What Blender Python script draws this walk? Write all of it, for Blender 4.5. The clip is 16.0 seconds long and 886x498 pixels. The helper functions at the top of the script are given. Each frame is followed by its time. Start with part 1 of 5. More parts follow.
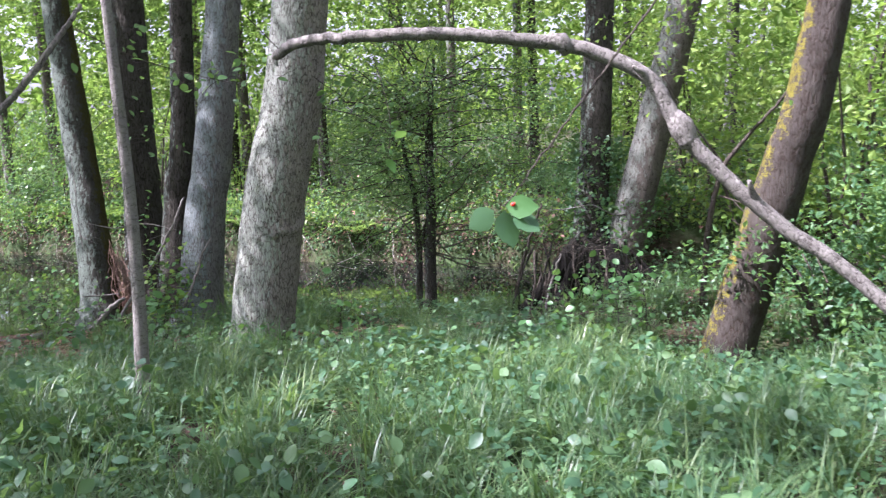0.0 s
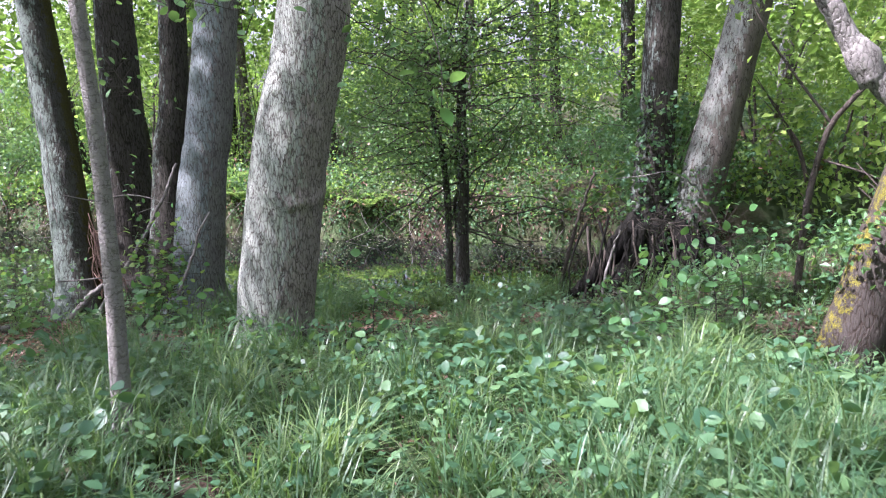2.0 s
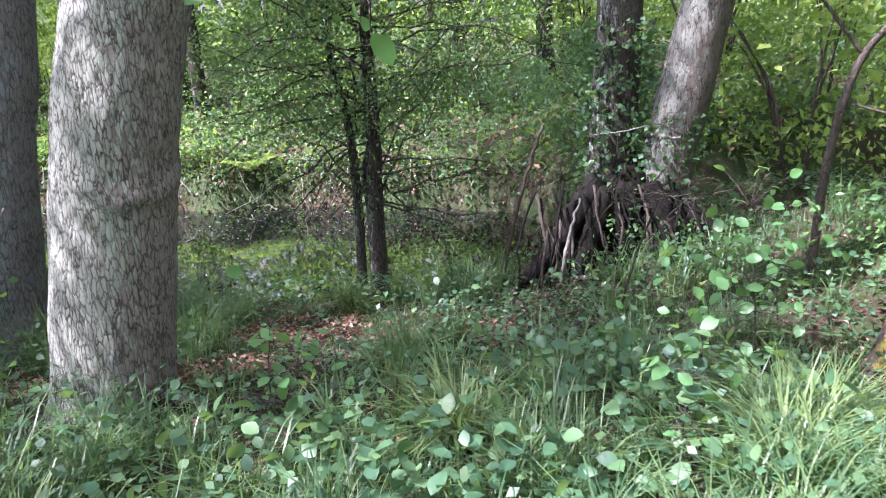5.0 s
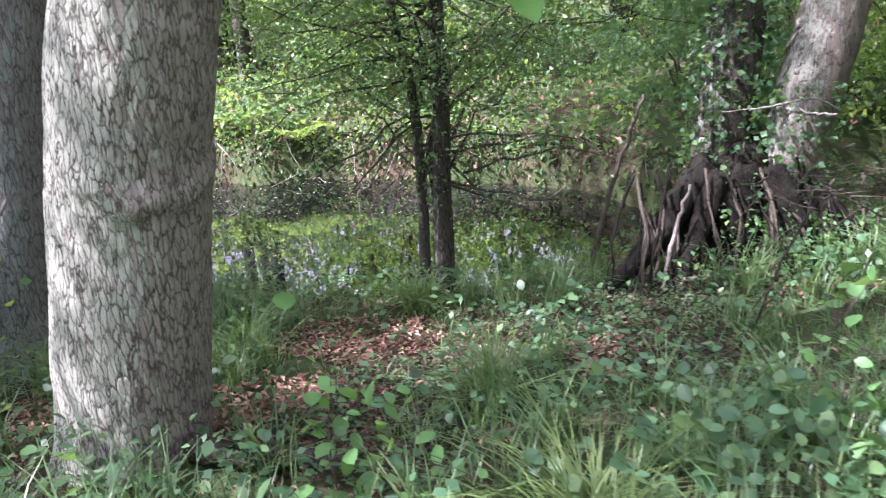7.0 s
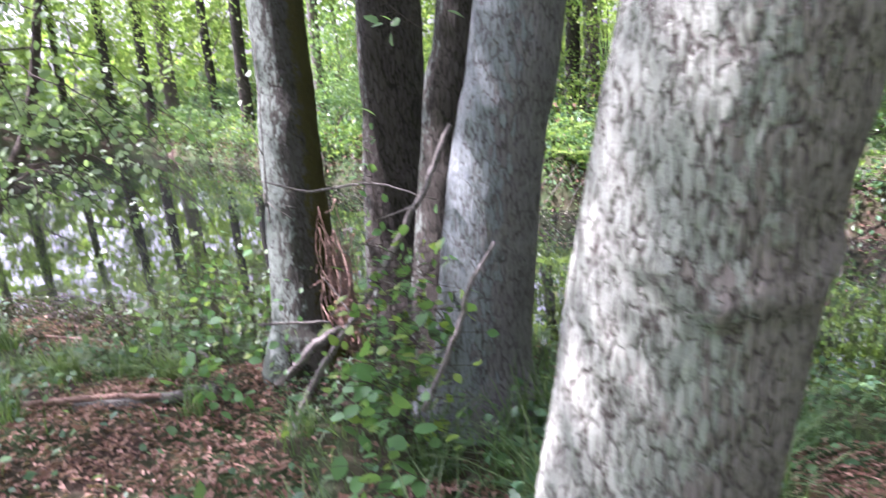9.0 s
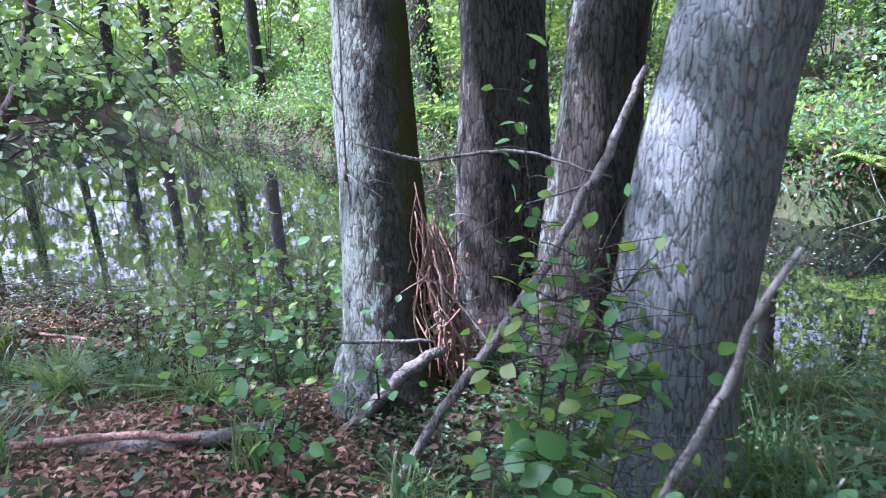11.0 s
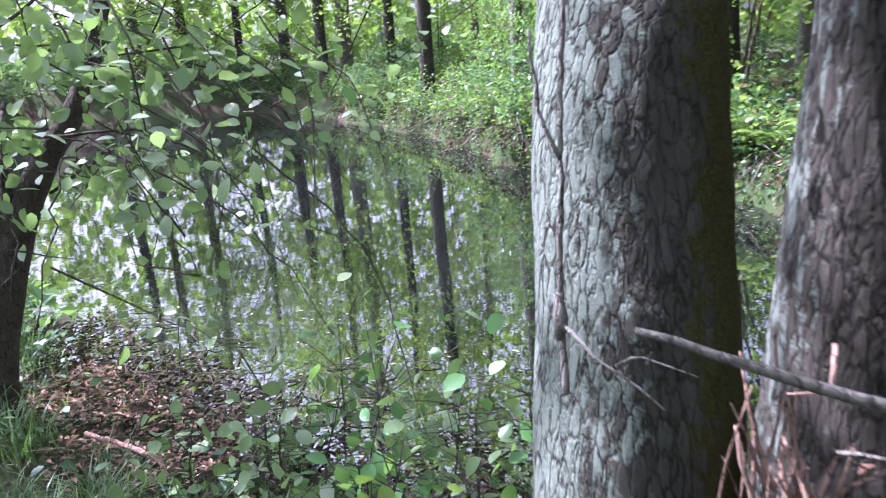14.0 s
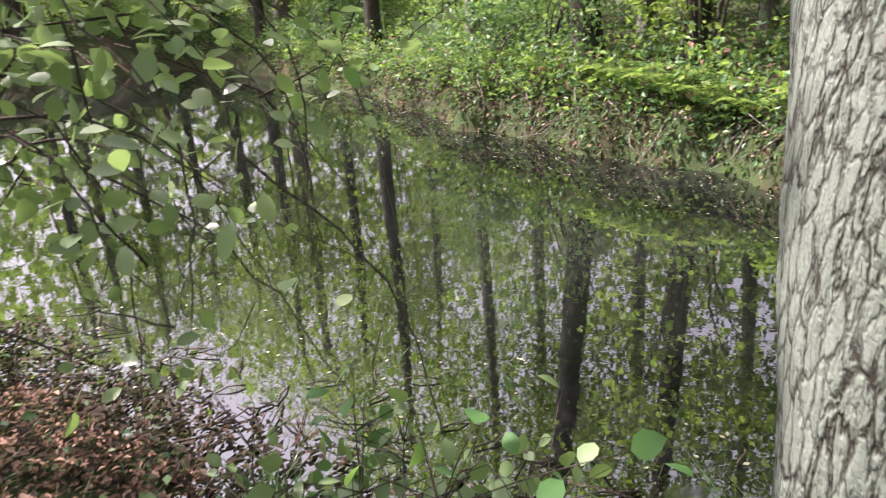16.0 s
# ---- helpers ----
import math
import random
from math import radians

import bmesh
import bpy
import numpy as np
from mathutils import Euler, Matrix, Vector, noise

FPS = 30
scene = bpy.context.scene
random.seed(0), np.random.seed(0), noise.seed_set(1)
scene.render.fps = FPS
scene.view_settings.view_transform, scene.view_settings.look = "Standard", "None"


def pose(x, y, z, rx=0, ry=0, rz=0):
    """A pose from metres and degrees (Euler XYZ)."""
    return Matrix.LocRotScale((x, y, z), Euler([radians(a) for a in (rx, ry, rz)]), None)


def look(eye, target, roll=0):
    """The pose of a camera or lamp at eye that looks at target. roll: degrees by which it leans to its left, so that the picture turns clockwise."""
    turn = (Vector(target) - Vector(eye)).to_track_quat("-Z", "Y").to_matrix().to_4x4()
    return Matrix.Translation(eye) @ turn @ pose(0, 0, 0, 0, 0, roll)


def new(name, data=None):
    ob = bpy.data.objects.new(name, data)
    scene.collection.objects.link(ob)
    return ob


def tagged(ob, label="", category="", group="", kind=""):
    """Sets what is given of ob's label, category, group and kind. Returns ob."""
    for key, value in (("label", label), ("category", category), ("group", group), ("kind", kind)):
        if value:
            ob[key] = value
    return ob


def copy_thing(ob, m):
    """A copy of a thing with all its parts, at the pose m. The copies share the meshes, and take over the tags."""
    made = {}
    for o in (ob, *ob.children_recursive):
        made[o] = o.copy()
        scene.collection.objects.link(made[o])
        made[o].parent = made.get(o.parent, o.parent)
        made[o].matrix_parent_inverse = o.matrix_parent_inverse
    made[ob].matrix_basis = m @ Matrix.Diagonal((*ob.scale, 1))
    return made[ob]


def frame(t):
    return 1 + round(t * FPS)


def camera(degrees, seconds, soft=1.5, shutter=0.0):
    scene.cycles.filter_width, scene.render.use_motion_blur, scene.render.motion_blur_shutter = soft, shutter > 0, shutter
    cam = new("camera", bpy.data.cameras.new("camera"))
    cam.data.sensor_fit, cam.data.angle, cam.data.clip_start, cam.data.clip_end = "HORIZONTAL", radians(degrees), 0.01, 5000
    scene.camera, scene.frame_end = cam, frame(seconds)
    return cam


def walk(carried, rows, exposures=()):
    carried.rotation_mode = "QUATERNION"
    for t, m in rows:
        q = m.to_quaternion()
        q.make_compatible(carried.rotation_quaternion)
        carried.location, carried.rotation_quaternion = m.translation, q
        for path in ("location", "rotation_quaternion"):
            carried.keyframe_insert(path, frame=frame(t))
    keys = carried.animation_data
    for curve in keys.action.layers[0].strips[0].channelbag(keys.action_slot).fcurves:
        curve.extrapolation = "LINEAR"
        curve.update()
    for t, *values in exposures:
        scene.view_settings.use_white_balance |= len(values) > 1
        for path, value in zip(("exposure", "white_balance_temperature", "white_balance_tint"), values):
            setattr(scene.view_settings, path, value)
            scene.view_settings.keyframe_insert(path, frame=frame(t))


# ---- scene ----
cam = camera(61.5, 16.0, 1.1, 0.4)
EXPO = [(0.0, 2.0, 5600, 35), (3.0, 2.2, 5550, 36), (6.0, 2.4, 5650, 41), (7.0, 2.55, 5750, 40), (8.2, 2.8, 5900, 42), (9.0, 2.58, 5650, 42), (11.3, 2.35, 5000, 40), (13.0, 2.32, 5000, 41), (14.5, 2.25, 5650, 38), (15.0, 2.0, 6150, 36), (16.0, 1.85, 6450, 34)]
PATH = [
    (0, (1.343, -0.333, 1.991), (1.038, 1.614, 1.65), -3.0),
    (0.5, (1.192, -0.069, 1.927), (0.819, 1.864, 1.574), -2.0),
    (1, (0.945, 0.312, 1.866), (0.591, 2.241, 1.474), -3.9),
    (1.5, (0.808, 0.558, 1.823), (0.502, 2.492, 1.415), -3.9),
    (2, (0.677, 0.935, 1.8), (0.383, 2.87, 1.39), -3.0),
    (2.5, (0.625, 1.154, 1.798), (0.375, 3.092, 1.37), -3.2),
    (3, (0.465, 1.567, 1.761), (0.355, 3.517, 1.328), -2.8),
    (3.2, (0.408, 1.658, 1.759), (0.353, 3.61, 1.326), -3.6),
    (5.3, (0.188, 2.983, 1.709), (0.181, 4.894, 1.119), -3.8),
    (5.5, (0.155, 3.063, 1.703), (0.144, 4.971, 1.102), -3.7),
    (6, (0.089, 3.349, 1.658), (0.032, 5.246, 1.028), -4.0),
    (6.5, (0.083, 3.582, 1.706), (-0.008, 5.47, 1.051), -4.3),
    (7, (-0.04, 3.782, 1.682), (-0.166, 5.667, 1.024), -4.1),
    (7.5, (-0.271, 3.996, 1.665), (-0.48, 5.875, 1.013), -4.2),
    (8, (-0.43, 4.222, 1.62), (-0.896, 6.059, 0.981), -4.9),
    (8.5, (-0.623, 4.517, 1.603), (-1.459, 6.235, 1.01), -5.1),
    (9, (-0.902, 4.714, 1.585), (-2.012, 6.302, 1.088), -5.3),
    (9.2, (-1.02, 4.787, 1.597), (-2.174, 6.355, 1.139), -6.3),
    (11.3, (-2.274, 5.434, 1.37), (-3.365, 7.018, 0.822), -3.5),
    (11.5, (-2.369, 5.53, 1.376), (-3.472, 7.106, 0.829), -4.0),
    (12, (-2.619, 5.844, 1.315), (-3.878, 7.294, 0.756), -5.0),
    (12.5, (-2.862, 6.124, 1.307), (-4.216, 7.471, 0.714), -4.3),
    (13, (-3.11, 6.339, 1.339), (-4.47, 7.688, 0.765), -3.4),
    (13.5, (-3.325, 6.55, 1.375), (-4.688, 7.91, 0.836), -4.4),
    (14, (-3.581, 6.846, 1.317), (-5.004, 8.144, 0.779), -4.1),
    (14.5, (-3.739, 7.022, 1.303), (-5.257, 8.183, 0.714), -4.4),
    (15, (-3.901, 7.009, 1.342), (-5.425, 8.15, 0.73), -3.9),
    (15.5, (-4.111, 7.022, 1.354), (-5.525, 8.281, 0.712), -3.2),
    (16, (-4.3, 7.08, 1.391), (-5.58, 8.467, 0.729), -3.4),
]
walk(cam, [(t, look(eye, target, roll)) for t, eye, target, roll in PATH], EXPO)

# ---- world and light ----
SUN_DIR = Vector((-0.72, -0.30, 1.05)).normalized()
world = bpy.data.worlds.new("woodland_sky")
scene.world = world
world.use_nodes = True
wn = world.node_tree.nodes
sky = wn.new("ShaderNodeTexSky")
sky.sky_type, sky.sun_disc = "NISHITA", False
sky.sun_elevation = math.asin(SUN_DIR.z)
sky.sun_rotation = math.atan2(SUN_DIR.x, SUN_DIR.y)
sky.air_density, sky.dust_density, sky.ozone_density = 0.8, 5.0, 0.5
wn["Background"].inputs["Strength"].default_value = 0.135
haze = wn.new("ShaderNodeHueSaturation")
haze.inputs["Saturation"].default_value = 0.28
world.node_tree.links.new(sky.outputs["Color"], haze.inputs["Color"])
world.node_tree.links.new(haze.outputs["Color"], wn["Background"].inputs["Color"])
sun_data = bpy.data.lights.new("sun", "SUN")
sun_data.energy, sun_data.angle, sun_data.color = 5.0, radians(0.53), (1.0, 0.94, 0.84)
sun = new("sun", sun_data)
sun.matrix_world = look(SUN_DIR * 60, (0, 0, 0))

# ---- materials ----


class Mat:
    """A small node material builder."""

    def __init__(self, name, rough=0.8, spec=0.3):
        self.m = bpy.data.materials.new(name)
        self.m.use_nodes = True
        self.t = self.m.node_tree
        self.b = self.t.nodes["Principled BSDF"]
        self.b.inputs["Roughness"].default_value = rough
        self.b.inputs["Specular IOR Level"].default_value = spec

    def node(self, kind, **values):
        n = self.t.nodes.new(kind)
        for k, v in values.items():
            n.inputs[k.replace("_", " ")].default_value = v
        return n

    def link(self, a, b):
        self.t.links.new(a, b)

    def coords(self, scale=(1, 1, 1)):
        c, m = self.node("ShaderNodeTexCoord"), self.node("ShaderNodeMapping", Scale=scale)
        self.link(c.outputs["Object"], m.inputs["Vector"])
        return m.outputs["Vector"]

    def noise(self, scale, detail=4.0, rough=0.6, vec=None):
        n = self.node("ShaderNodeTexNoise", Scale=scale, Detail=detail, Roughness=rough)
        self.link(vec or self.coords(), n.inputs["Vector"])
        return n.outputs["Fac"]

    def ramp(self, fac, *stops):
        r = self.node("ShaderNodeValToRGB")
        e = r.color_ramp.elements
        while len(e) < len(stops):
            e.new(0.5)
        for el, (p, c) in zip(e, stops):
            el.position, el.color = p, (*c, 1) if len(c) == 3 else c
        self.link(fac, r.inputs["Fac"])
        return r.outputs["Color"]

    def mix(self, fac, a, b, mode="MIX"):
        n = self.t.nodes.new("ShaderNodeMix")
        n.data_type, n.blend_type = "RGBA", mode
        for v, i in ((fac, 0), (a, 6), (b, 7)):
            if hasattr(v, "links"):
                self.link(v, n.inputs[i])
            else:
                n.inputs[i].default_value = v if i == 0 else (*v, 1)
        return n.outputs[2]

    def math(self, op, a, b=0.0):
        n = self.t.nodes.new("ShaderNodeMath")
        n.operation = op
        for v, i in ((a, 0), (b, 1)):
            if hasattr(v, "links"):
                self.link(v, n.inputs[i])
            else:
                n.inputs[i].default_value = v
        return n.outputs[0]

    def facing(self, d):
        """How far the surface is turned towards the direction d."""
        g = self.node("ShaderNodeNewGeometry")
        n = self.t.nodes.new("ShaderNodeVectorMath")
        n.operation = "DOT_PRODUCT"
        self.link(g.outputs["Normal"], n.inputs[0])
        n.inputs[1].default_value = Vector(d).normalized()
        return n.outputs["Value"]

    def done(self, colour, height=None, strength=0.4, distance=0.02):
        if hasattr(colour, "links"):
            self.link(colour, self.b.inputs["Base Color"])
        else:
            self.b.inputs["Base Color"].default_value = (*colour, 1)
        if height is not None:
            n = self.node("ShaderNodeBump", Strength=strength, Distance=distance)
            self.link(height, n.inputs["Height"])
            self.link(n.outputs["Normal"], self.b.inputs["Normal"])
        return self.m


def bark(name, dark, mid, light, cell=26.0, tall=0.28, crack=0.10, lichen=None, moss=None):
    """Bark in long plates parted by cracks; lichen and moss: (colour, side it grows on, how much)."""
    m = Mat(name, 0.92, 0.15)
    v = m.coords((1, 1, tall))
    wob = m.node("ShaderNodeTexNoise", Scale=cell * 0.6, Detail=4.0, Roughness=0.65)
    m.link(v, wob.inputs["Vector"])
    shifted = m.t.nodes.new("ShaderNodeMix")
    shifted.data_type, shifted.blend_type = "RGBA", "LINEAR_LIGHT"
    shifted.inputs[0].default_value = 0.9 / cell
    m.link(v, shifted.inputs[6])
    m.link(wob.outputs["Color"], shifted.inputs[7])
    at = shifted.outputs[2]

    def plates(scale, feature):
        n = m.node("ShaderNodeTexVoronoi", Scale=scale)
        n.feature = feature
        m.link(at, n.inputs["Vector"])
        return n
    broken = m.ramp(m.noise(cell * 0.5, 4, 0.65, m.coords((1, 1, tall * 1.6))), (0.40, (0, 0, 0)), (0.66, (1, 1, 1)))
    d1 = m.math("ADD", plates(cell, "DISTANCE_TO_EDGE").outputs["Distance"], m.math("MULTIPLY", broken, 0.085))
    d2 = m.math("ADD", plates(cell * 2.3, "DISTANCE_TO_EDGE").outputs["Distance"], m.math("MULTIPLY", broken, 0.10))
    fine = m.noise(130, 6, 0.72, m.coords((1, 1, 0.22)))
    grit = m.noise(260, 3, 0.6)
    broad = m.noise(3.2, 5, 0.65)
    plate = m.mix(m.ramp(broad, (0.3, (0, 0, 0)), (0.7, (1, 1, 1))), mid, light)
    plate = m.mix(m.ramp(fine, (0.36, (0, 0, 0)), (0.62, (1, 1, 1))), m.mix(0.28, plate, dark), plate)
    tone = m.node("ShaderNodeSeparateColor")
    m.link(plates(cell, "F1").outputs["Color"], tone.inputs["Color"])
    plate = m.mix(m.math("MULTIPLY", tone.outputs[0], 0.4), plate, m.mix(0.35, mid, dark))
    if lichen:
        c, d, amount = lichen
        f = m.math("ADD", m.math("MULTIPLY", m.facing(d), 0.5), m.math("MULTIPLY", m.noise(16, 8, 0.75), 0.95))
        f = m.math("ADD", f, m.math("MULTIPLY", m.math("SUBTRACT", tone.outputs[1], 0.5), 0.26))
        lo = 1.05 - amount
        spots = m.mix(m.ramp(grit, (0.35, (0, 0, 0)), (0.65, (1, 1, 1))), [k * 0.72 for k in c], c)
        plate = m.mix(m.ramp(f, (lo, (0, 0, 0)), (min(lo + 0.10, 1), (1, 1, 1))), plate, spots)
    col = m.mix(m.ramp(d2, (0.0, (0.45, 0.45, 0.45)), (0.10, (1, 1, 1))), m.mix(0.5, mid, dark), plate)
    col = m.mix(m.ramp(d1, (0.012, (0, 0, 0)), (crack, (1, 1, 1))), dark, col)
    if moss:
        c, d, amount = moss
        f = m.math("ADD", m.math("MULTIPLY", m.facing(d), 0.6), m.math("MULTIPLY", m.noise(14, 9, 0.8), 0.95))
        lo = 1.12 - amount
        speck = m.mix(m.ramp(m.noise(150, 5, 0.7), (0.35, (0, 0, 0)), (0.65, (1, 1, 1))), [k * 0.3 for k in c], c)
        col = m.mix(m.ramp(f, (lo, (0, 0, 0)), (min(lo + 0.12, 1), (1, 1, 1))), col, speck)
    h = m.math("MULTIPLY", m.ramp(d1, (0.0, (0, 0, 0)), (0.20, (1, 1, 1))), 0.75)
    h = m.math("ADD", h, m.math("MULTIPLY", m.ramp(d2, (0.0, (0, 0, 0)), (0.15, (1, 1, 1))), 0.22))
    h = m.math("ADD", h, m.math("ADD", m.math("MULTIPLY", fine, 0.35), m.math("MULTIPLY", tone.outputs[2], 0.22)))
    return m.done(col, h, 0.85, 0.008)


def foliage(name, a, b, c, translucent=0.45, rough=0.42, spec=0.35):
    """Leaves: three greens by leaf, light shining through, a soft gloss."""
    m = Mat(name, rough, spec)
    g = m.node("ShaderNodeNewGeometry")
    col = m.ramp(g.outputs["Random Per Island"], (0.0, a), (0.55, b), (1.0, c))
    col = m.mix(m.math("MULTIPLY", m.noise(14, 3), 0.35), col, [k * 0.55 for k in a])
    m.link(col, m.b.inputs["Base Color"])
    t = m.node("ShaderNodeBsdfTranslucent")
    m.link(m.mix(0.5, col, (0.26, 0.44, 0.06)), t.inputs["Color"])
    mx = m.node("ShaderNodeMixShader", Fac=translucent)
    m.link(m.b.outputs[0], mx.inputs[1])
    m.link(t.outputs[0], mx.inputs[2])
    m.link(mx.outputs[0], m.t.nodes["Material Output"].inputs["Surface"])
    return m.m


BARK_A = bark("grey_fissured_bark", (0.060, 0.050, 0.042), (0.245, 0.217, 0.19), (0.335, 0.303, 0.27), 50, 0.26, 0.17,
              lichen=((0.34, 0.37, 0.31), (-0.6, -0.8, 0.1), 0.42))
# The lichen tint here also carries bluish sky light on the trunk's face.
BARK_B = bark("pale_grey_bark", (0.055, 0.052, 0.045), (0.15, 0.145, 0.135), (0.22, 0.22, 0.205), 44, 0.24, 0.15,
              lichen=((0.20, 0.235, 0.225), (-0.7, -0.7, 0.1), 0.50), moss=((0.055, 0.05, 0.018), (-0.75, 0.65, 0), 0.5))
BARK_C = bark("dark_bark_with_lichen", (0.020, 0.017, 0.013), (0.042, 0.043, 0.033), (0.082, 0.084, 0.068), 46, 0.26, 0.13,
              lichen=((0.165, 0.20, 0.165), (-0.97, -0.22, 0.1), 0.68), moss=((0.065, 0.062, 0.016), (0.8, 0.5, 0.0), 0.36))
BARK_D = bark("dark_alder_bark", (0.012, 0.011, 0.008), (0.048, 0.044, 0.035), (0.088, 0.082, 0.067), 44, 0.2, 0.17,
              lichen=((0.16, 0.19, 0.16), (-0.8, -0.5, 0.3), 0.12))
BARK_G = bark("brown_grey_bark", (0.03, 0.025, 0.019), (0.105, 0.092, 0.076), (0.17, 0.152, 0.128), 40, 0.24, 0.10,
              lichen=((0.22, 0.235, 0.20), (-0.8, -0.6, 0.1), 0.25))
BARK_M = bark("brown_mossy_bark", (0.030, 0.021, 0.015), (0.045, 0.040, 0.034), (0.082, 0.074, 0.063), 36, 0.25, 0.14,
              moss=((0.21, 0.19, 0.03), (-0.93, -0.1, -0.35), 0.18))
TWIG = bark("dead_grey_wood", (0.045, 0.038, 0.032), (0.15, 0.142, 0.125), (0.29, 0.275, 0.245), 44, 0.35)
TWIG_DARK = bark("dark_twig_bark", (0.02, 0.017, 0.013), (0.06, 0.05, 0.04), (0.11, 0.095, 0.075), 40, 0.5)
SMOOTH = bark("smooth_young_bark", (0.09, 0.08, 0.068), (0.20, 0.19, 0.17), (0.30, 0.285, 0.255), 34, 1.4)
# Near-black bark holds the shadow of the mound's hollow.
ROOT_DARK = bark("shade_dark_roots", (0.003, 0.003, 0.002), (0.008, 0.0075, 0.006), (0.019, 0.018, 0.013), 30, 0.4)
RED_STICK = bark("reddish_dead_sticks", (0.09, 0.055, 0.043), (0.30, 0.19, 0.145), (0.46, 0.33, 0.265), 40, 0.4)

LEAF_CANOPY = foliage("canopy_leaves", (0.06, 0.12, 0.028), (0.10, 0.18, 0.032), (0.18, 0.27, 0.045), 0.5)
LEAF_LIGHT = foliage("light_green_leaves", (0.10, 0.18, 0.04), (0.17, 0.27, 0.05), (0.29, 0.38, 0.08), 0.5)
LEAF_DULL = foliage("dull_green_leaves", (0.05, 0.125, 0.055), (0.085, 0.18, 0.065), (0.15, 0.26, 0.08), 0.42)
LEAF_SMALL = foliage("hawthorn_leaves", (0.030, 0.075, 0.034), (0.055, 0.12, 0.048), (0.12, 0.20, 0.07), 0.4, 0.38, 0.4)
LEAF_PALE = foliage("pale_glossy_leaves", (0.12, 0.20, 0.09), (0.18, 0.28, 0.125), (0.30, 0.40, 0.20), 0.33, 0.32, 0.55)
LEAF_HERB = foliage("herb_leaves", (0.032, 0.085, 0.046), (0.055, 0.13, 0.06), (0.11, 0.20, 0.08), 0.35, 0.45, 0.3)
LEAF_BIG = foliage("broad_hazel_leaves", (0.05, 0.145, 0.055), (0.08, 0.205, 0.065), (0.14, 0.29, 0.075), 0.42, 0.4, 0.4)
GRASS = foliage("grass_blades", (0.035, 0.085, 0.036), (0.06, 0.125, 0.048), (0.14, 0.20, 0.08), 0.35, 0.42, 0.35)
GRASS_TUFT = foliage("sedge_blades", (0.075, 0.14, 0.05), (0.12, 0.19, 0.06), (0.26, 0.29, 0.13), 0.4, 0.35, 0.45)
LITTER = foliage("dry_brown_leaves", (0.085, 0.044, 0.032), (0.22, 0.125, 0.093), (0.40, 0.265, 0.21), 0.12, 0.8, 0.15)
# Dark leaves: sodden at the pond edge, painted shade elsewhere.
WET_SHADE_LITTER = foliage("wet_and_shade_dark_leaves", (0.016, 0.012, 0.009), (0.035, 0.025, 0.018), (0.085, 0.055, 0.038), 0.05, 0.75, 0.15)
FLOATING = foliage("pale_floating_leaves", (0.10, 0.095, 0.06), (0.20, 0.19, 0.13), (0.40, 0.40, 0.32), 0.1, 0.5, 0.3)
BERRY = Mat("red_berry_skin", 0.2, 0.6).done((0.62, 0.02, 0.02))

soil = Mat("woodland_soil", 0.95, 0.1)
big, small = soil.noise(1.3, 5, 0.6), soil.noise(38, 6, 0.75)
base_soil = soil.ramp(small, (0.3, (0.020, 0.015, 0.011)), (0.55, (0.065, 0.046, 0.033)), (0.8, (0.16, 0.11, 0.08)))
ground_col = soil.mix(soil.ramp(big, (0.36, (0, 0, 0)), (0.56, (0.85, 0.85, 0.85))), base_soil, (0.035, 0.062, 0.022))
SOIL = soil.done(ground_col, small, 0.8, 0.03)

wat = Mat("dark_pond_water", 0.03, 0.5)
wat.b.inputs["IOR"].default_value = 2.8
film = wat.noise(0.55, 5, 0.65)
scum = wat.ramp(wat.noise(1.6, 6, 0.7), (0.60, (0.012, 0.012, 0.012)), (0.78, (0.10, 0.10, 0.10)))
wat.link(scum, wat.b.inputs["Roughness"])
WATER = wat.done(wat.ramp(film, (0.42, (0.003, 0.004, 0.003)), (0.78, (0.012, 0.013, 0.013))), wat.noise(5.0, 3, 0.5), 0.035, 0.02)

# ---- mesh helpers ----
rng = np.random.default_rng(7)


def mesh_from(name, verts, faces, material, smooth=True):
    """One mesh of equal-sided faces, from arrays."""
    verts, faces = np.asarray(verts, np.float32), np.asarray(faces, np.int32)
    k = faces.shape[1]
    me = bpy.data.meshes.new(name)
    me.vertices.add(len(verts))
    me.vertices.foreach_set("co", verts.ravel())
    me.loops.add(faces.size)
    me.loops.foreach_set("vertex_index", faces.ravel())
    me.polygons.add(len(faces))
    me.polygons.foreach_set("loop_start", np.arange(0, faces.size, k, dtype=np.int32))
    me.polygons.foreach_set("use_smooth", np.full(len(faces), smooth))
    me.update(calc_edges=True)
    me.materials.append(material)
    return me


def part(name, me, parent=None, label=""):
    ob = new(name, me)
    if parent is not None:
        ob.parent = parent
    return tagged(ob, label)


def spline(points, radii, step):
    """A smooth line through the points, with the radius along it."""
    p, r = np.asarray(points, float), np.asarray(radii, float)
    if len(r) != len(p):
        r = np.interp(np.linspace(0, 1, len(p)), np.linspace(0, 1, len(r)), r)
    q = np.vstack([2 * p[0] - p[1], p, 2 * p[-1] - p[-2]])
    out, rad = [], []
    for i in range(len(p) - 1):
        n = max(2, int(np.linalg.norm(p[i + 1] - p[i]) / step))
        u = np.linspace(0, 1, n, endpoint=i == len(p) - 2)[:, None]
        a, b, c, d = q[i:i + 4]
        out.append(0.5 * (2 * b + (c - a) * u + (2 * a - 5 * b + 4 * c - d) * u ** 2 + (3 * b - a - 3 * c + d) * u ** 3))
        rad.append(r[i] + (r[i + 1] - r[i]) * u[:, 0])
    return np.vstack(out), np.concatenate(rad)


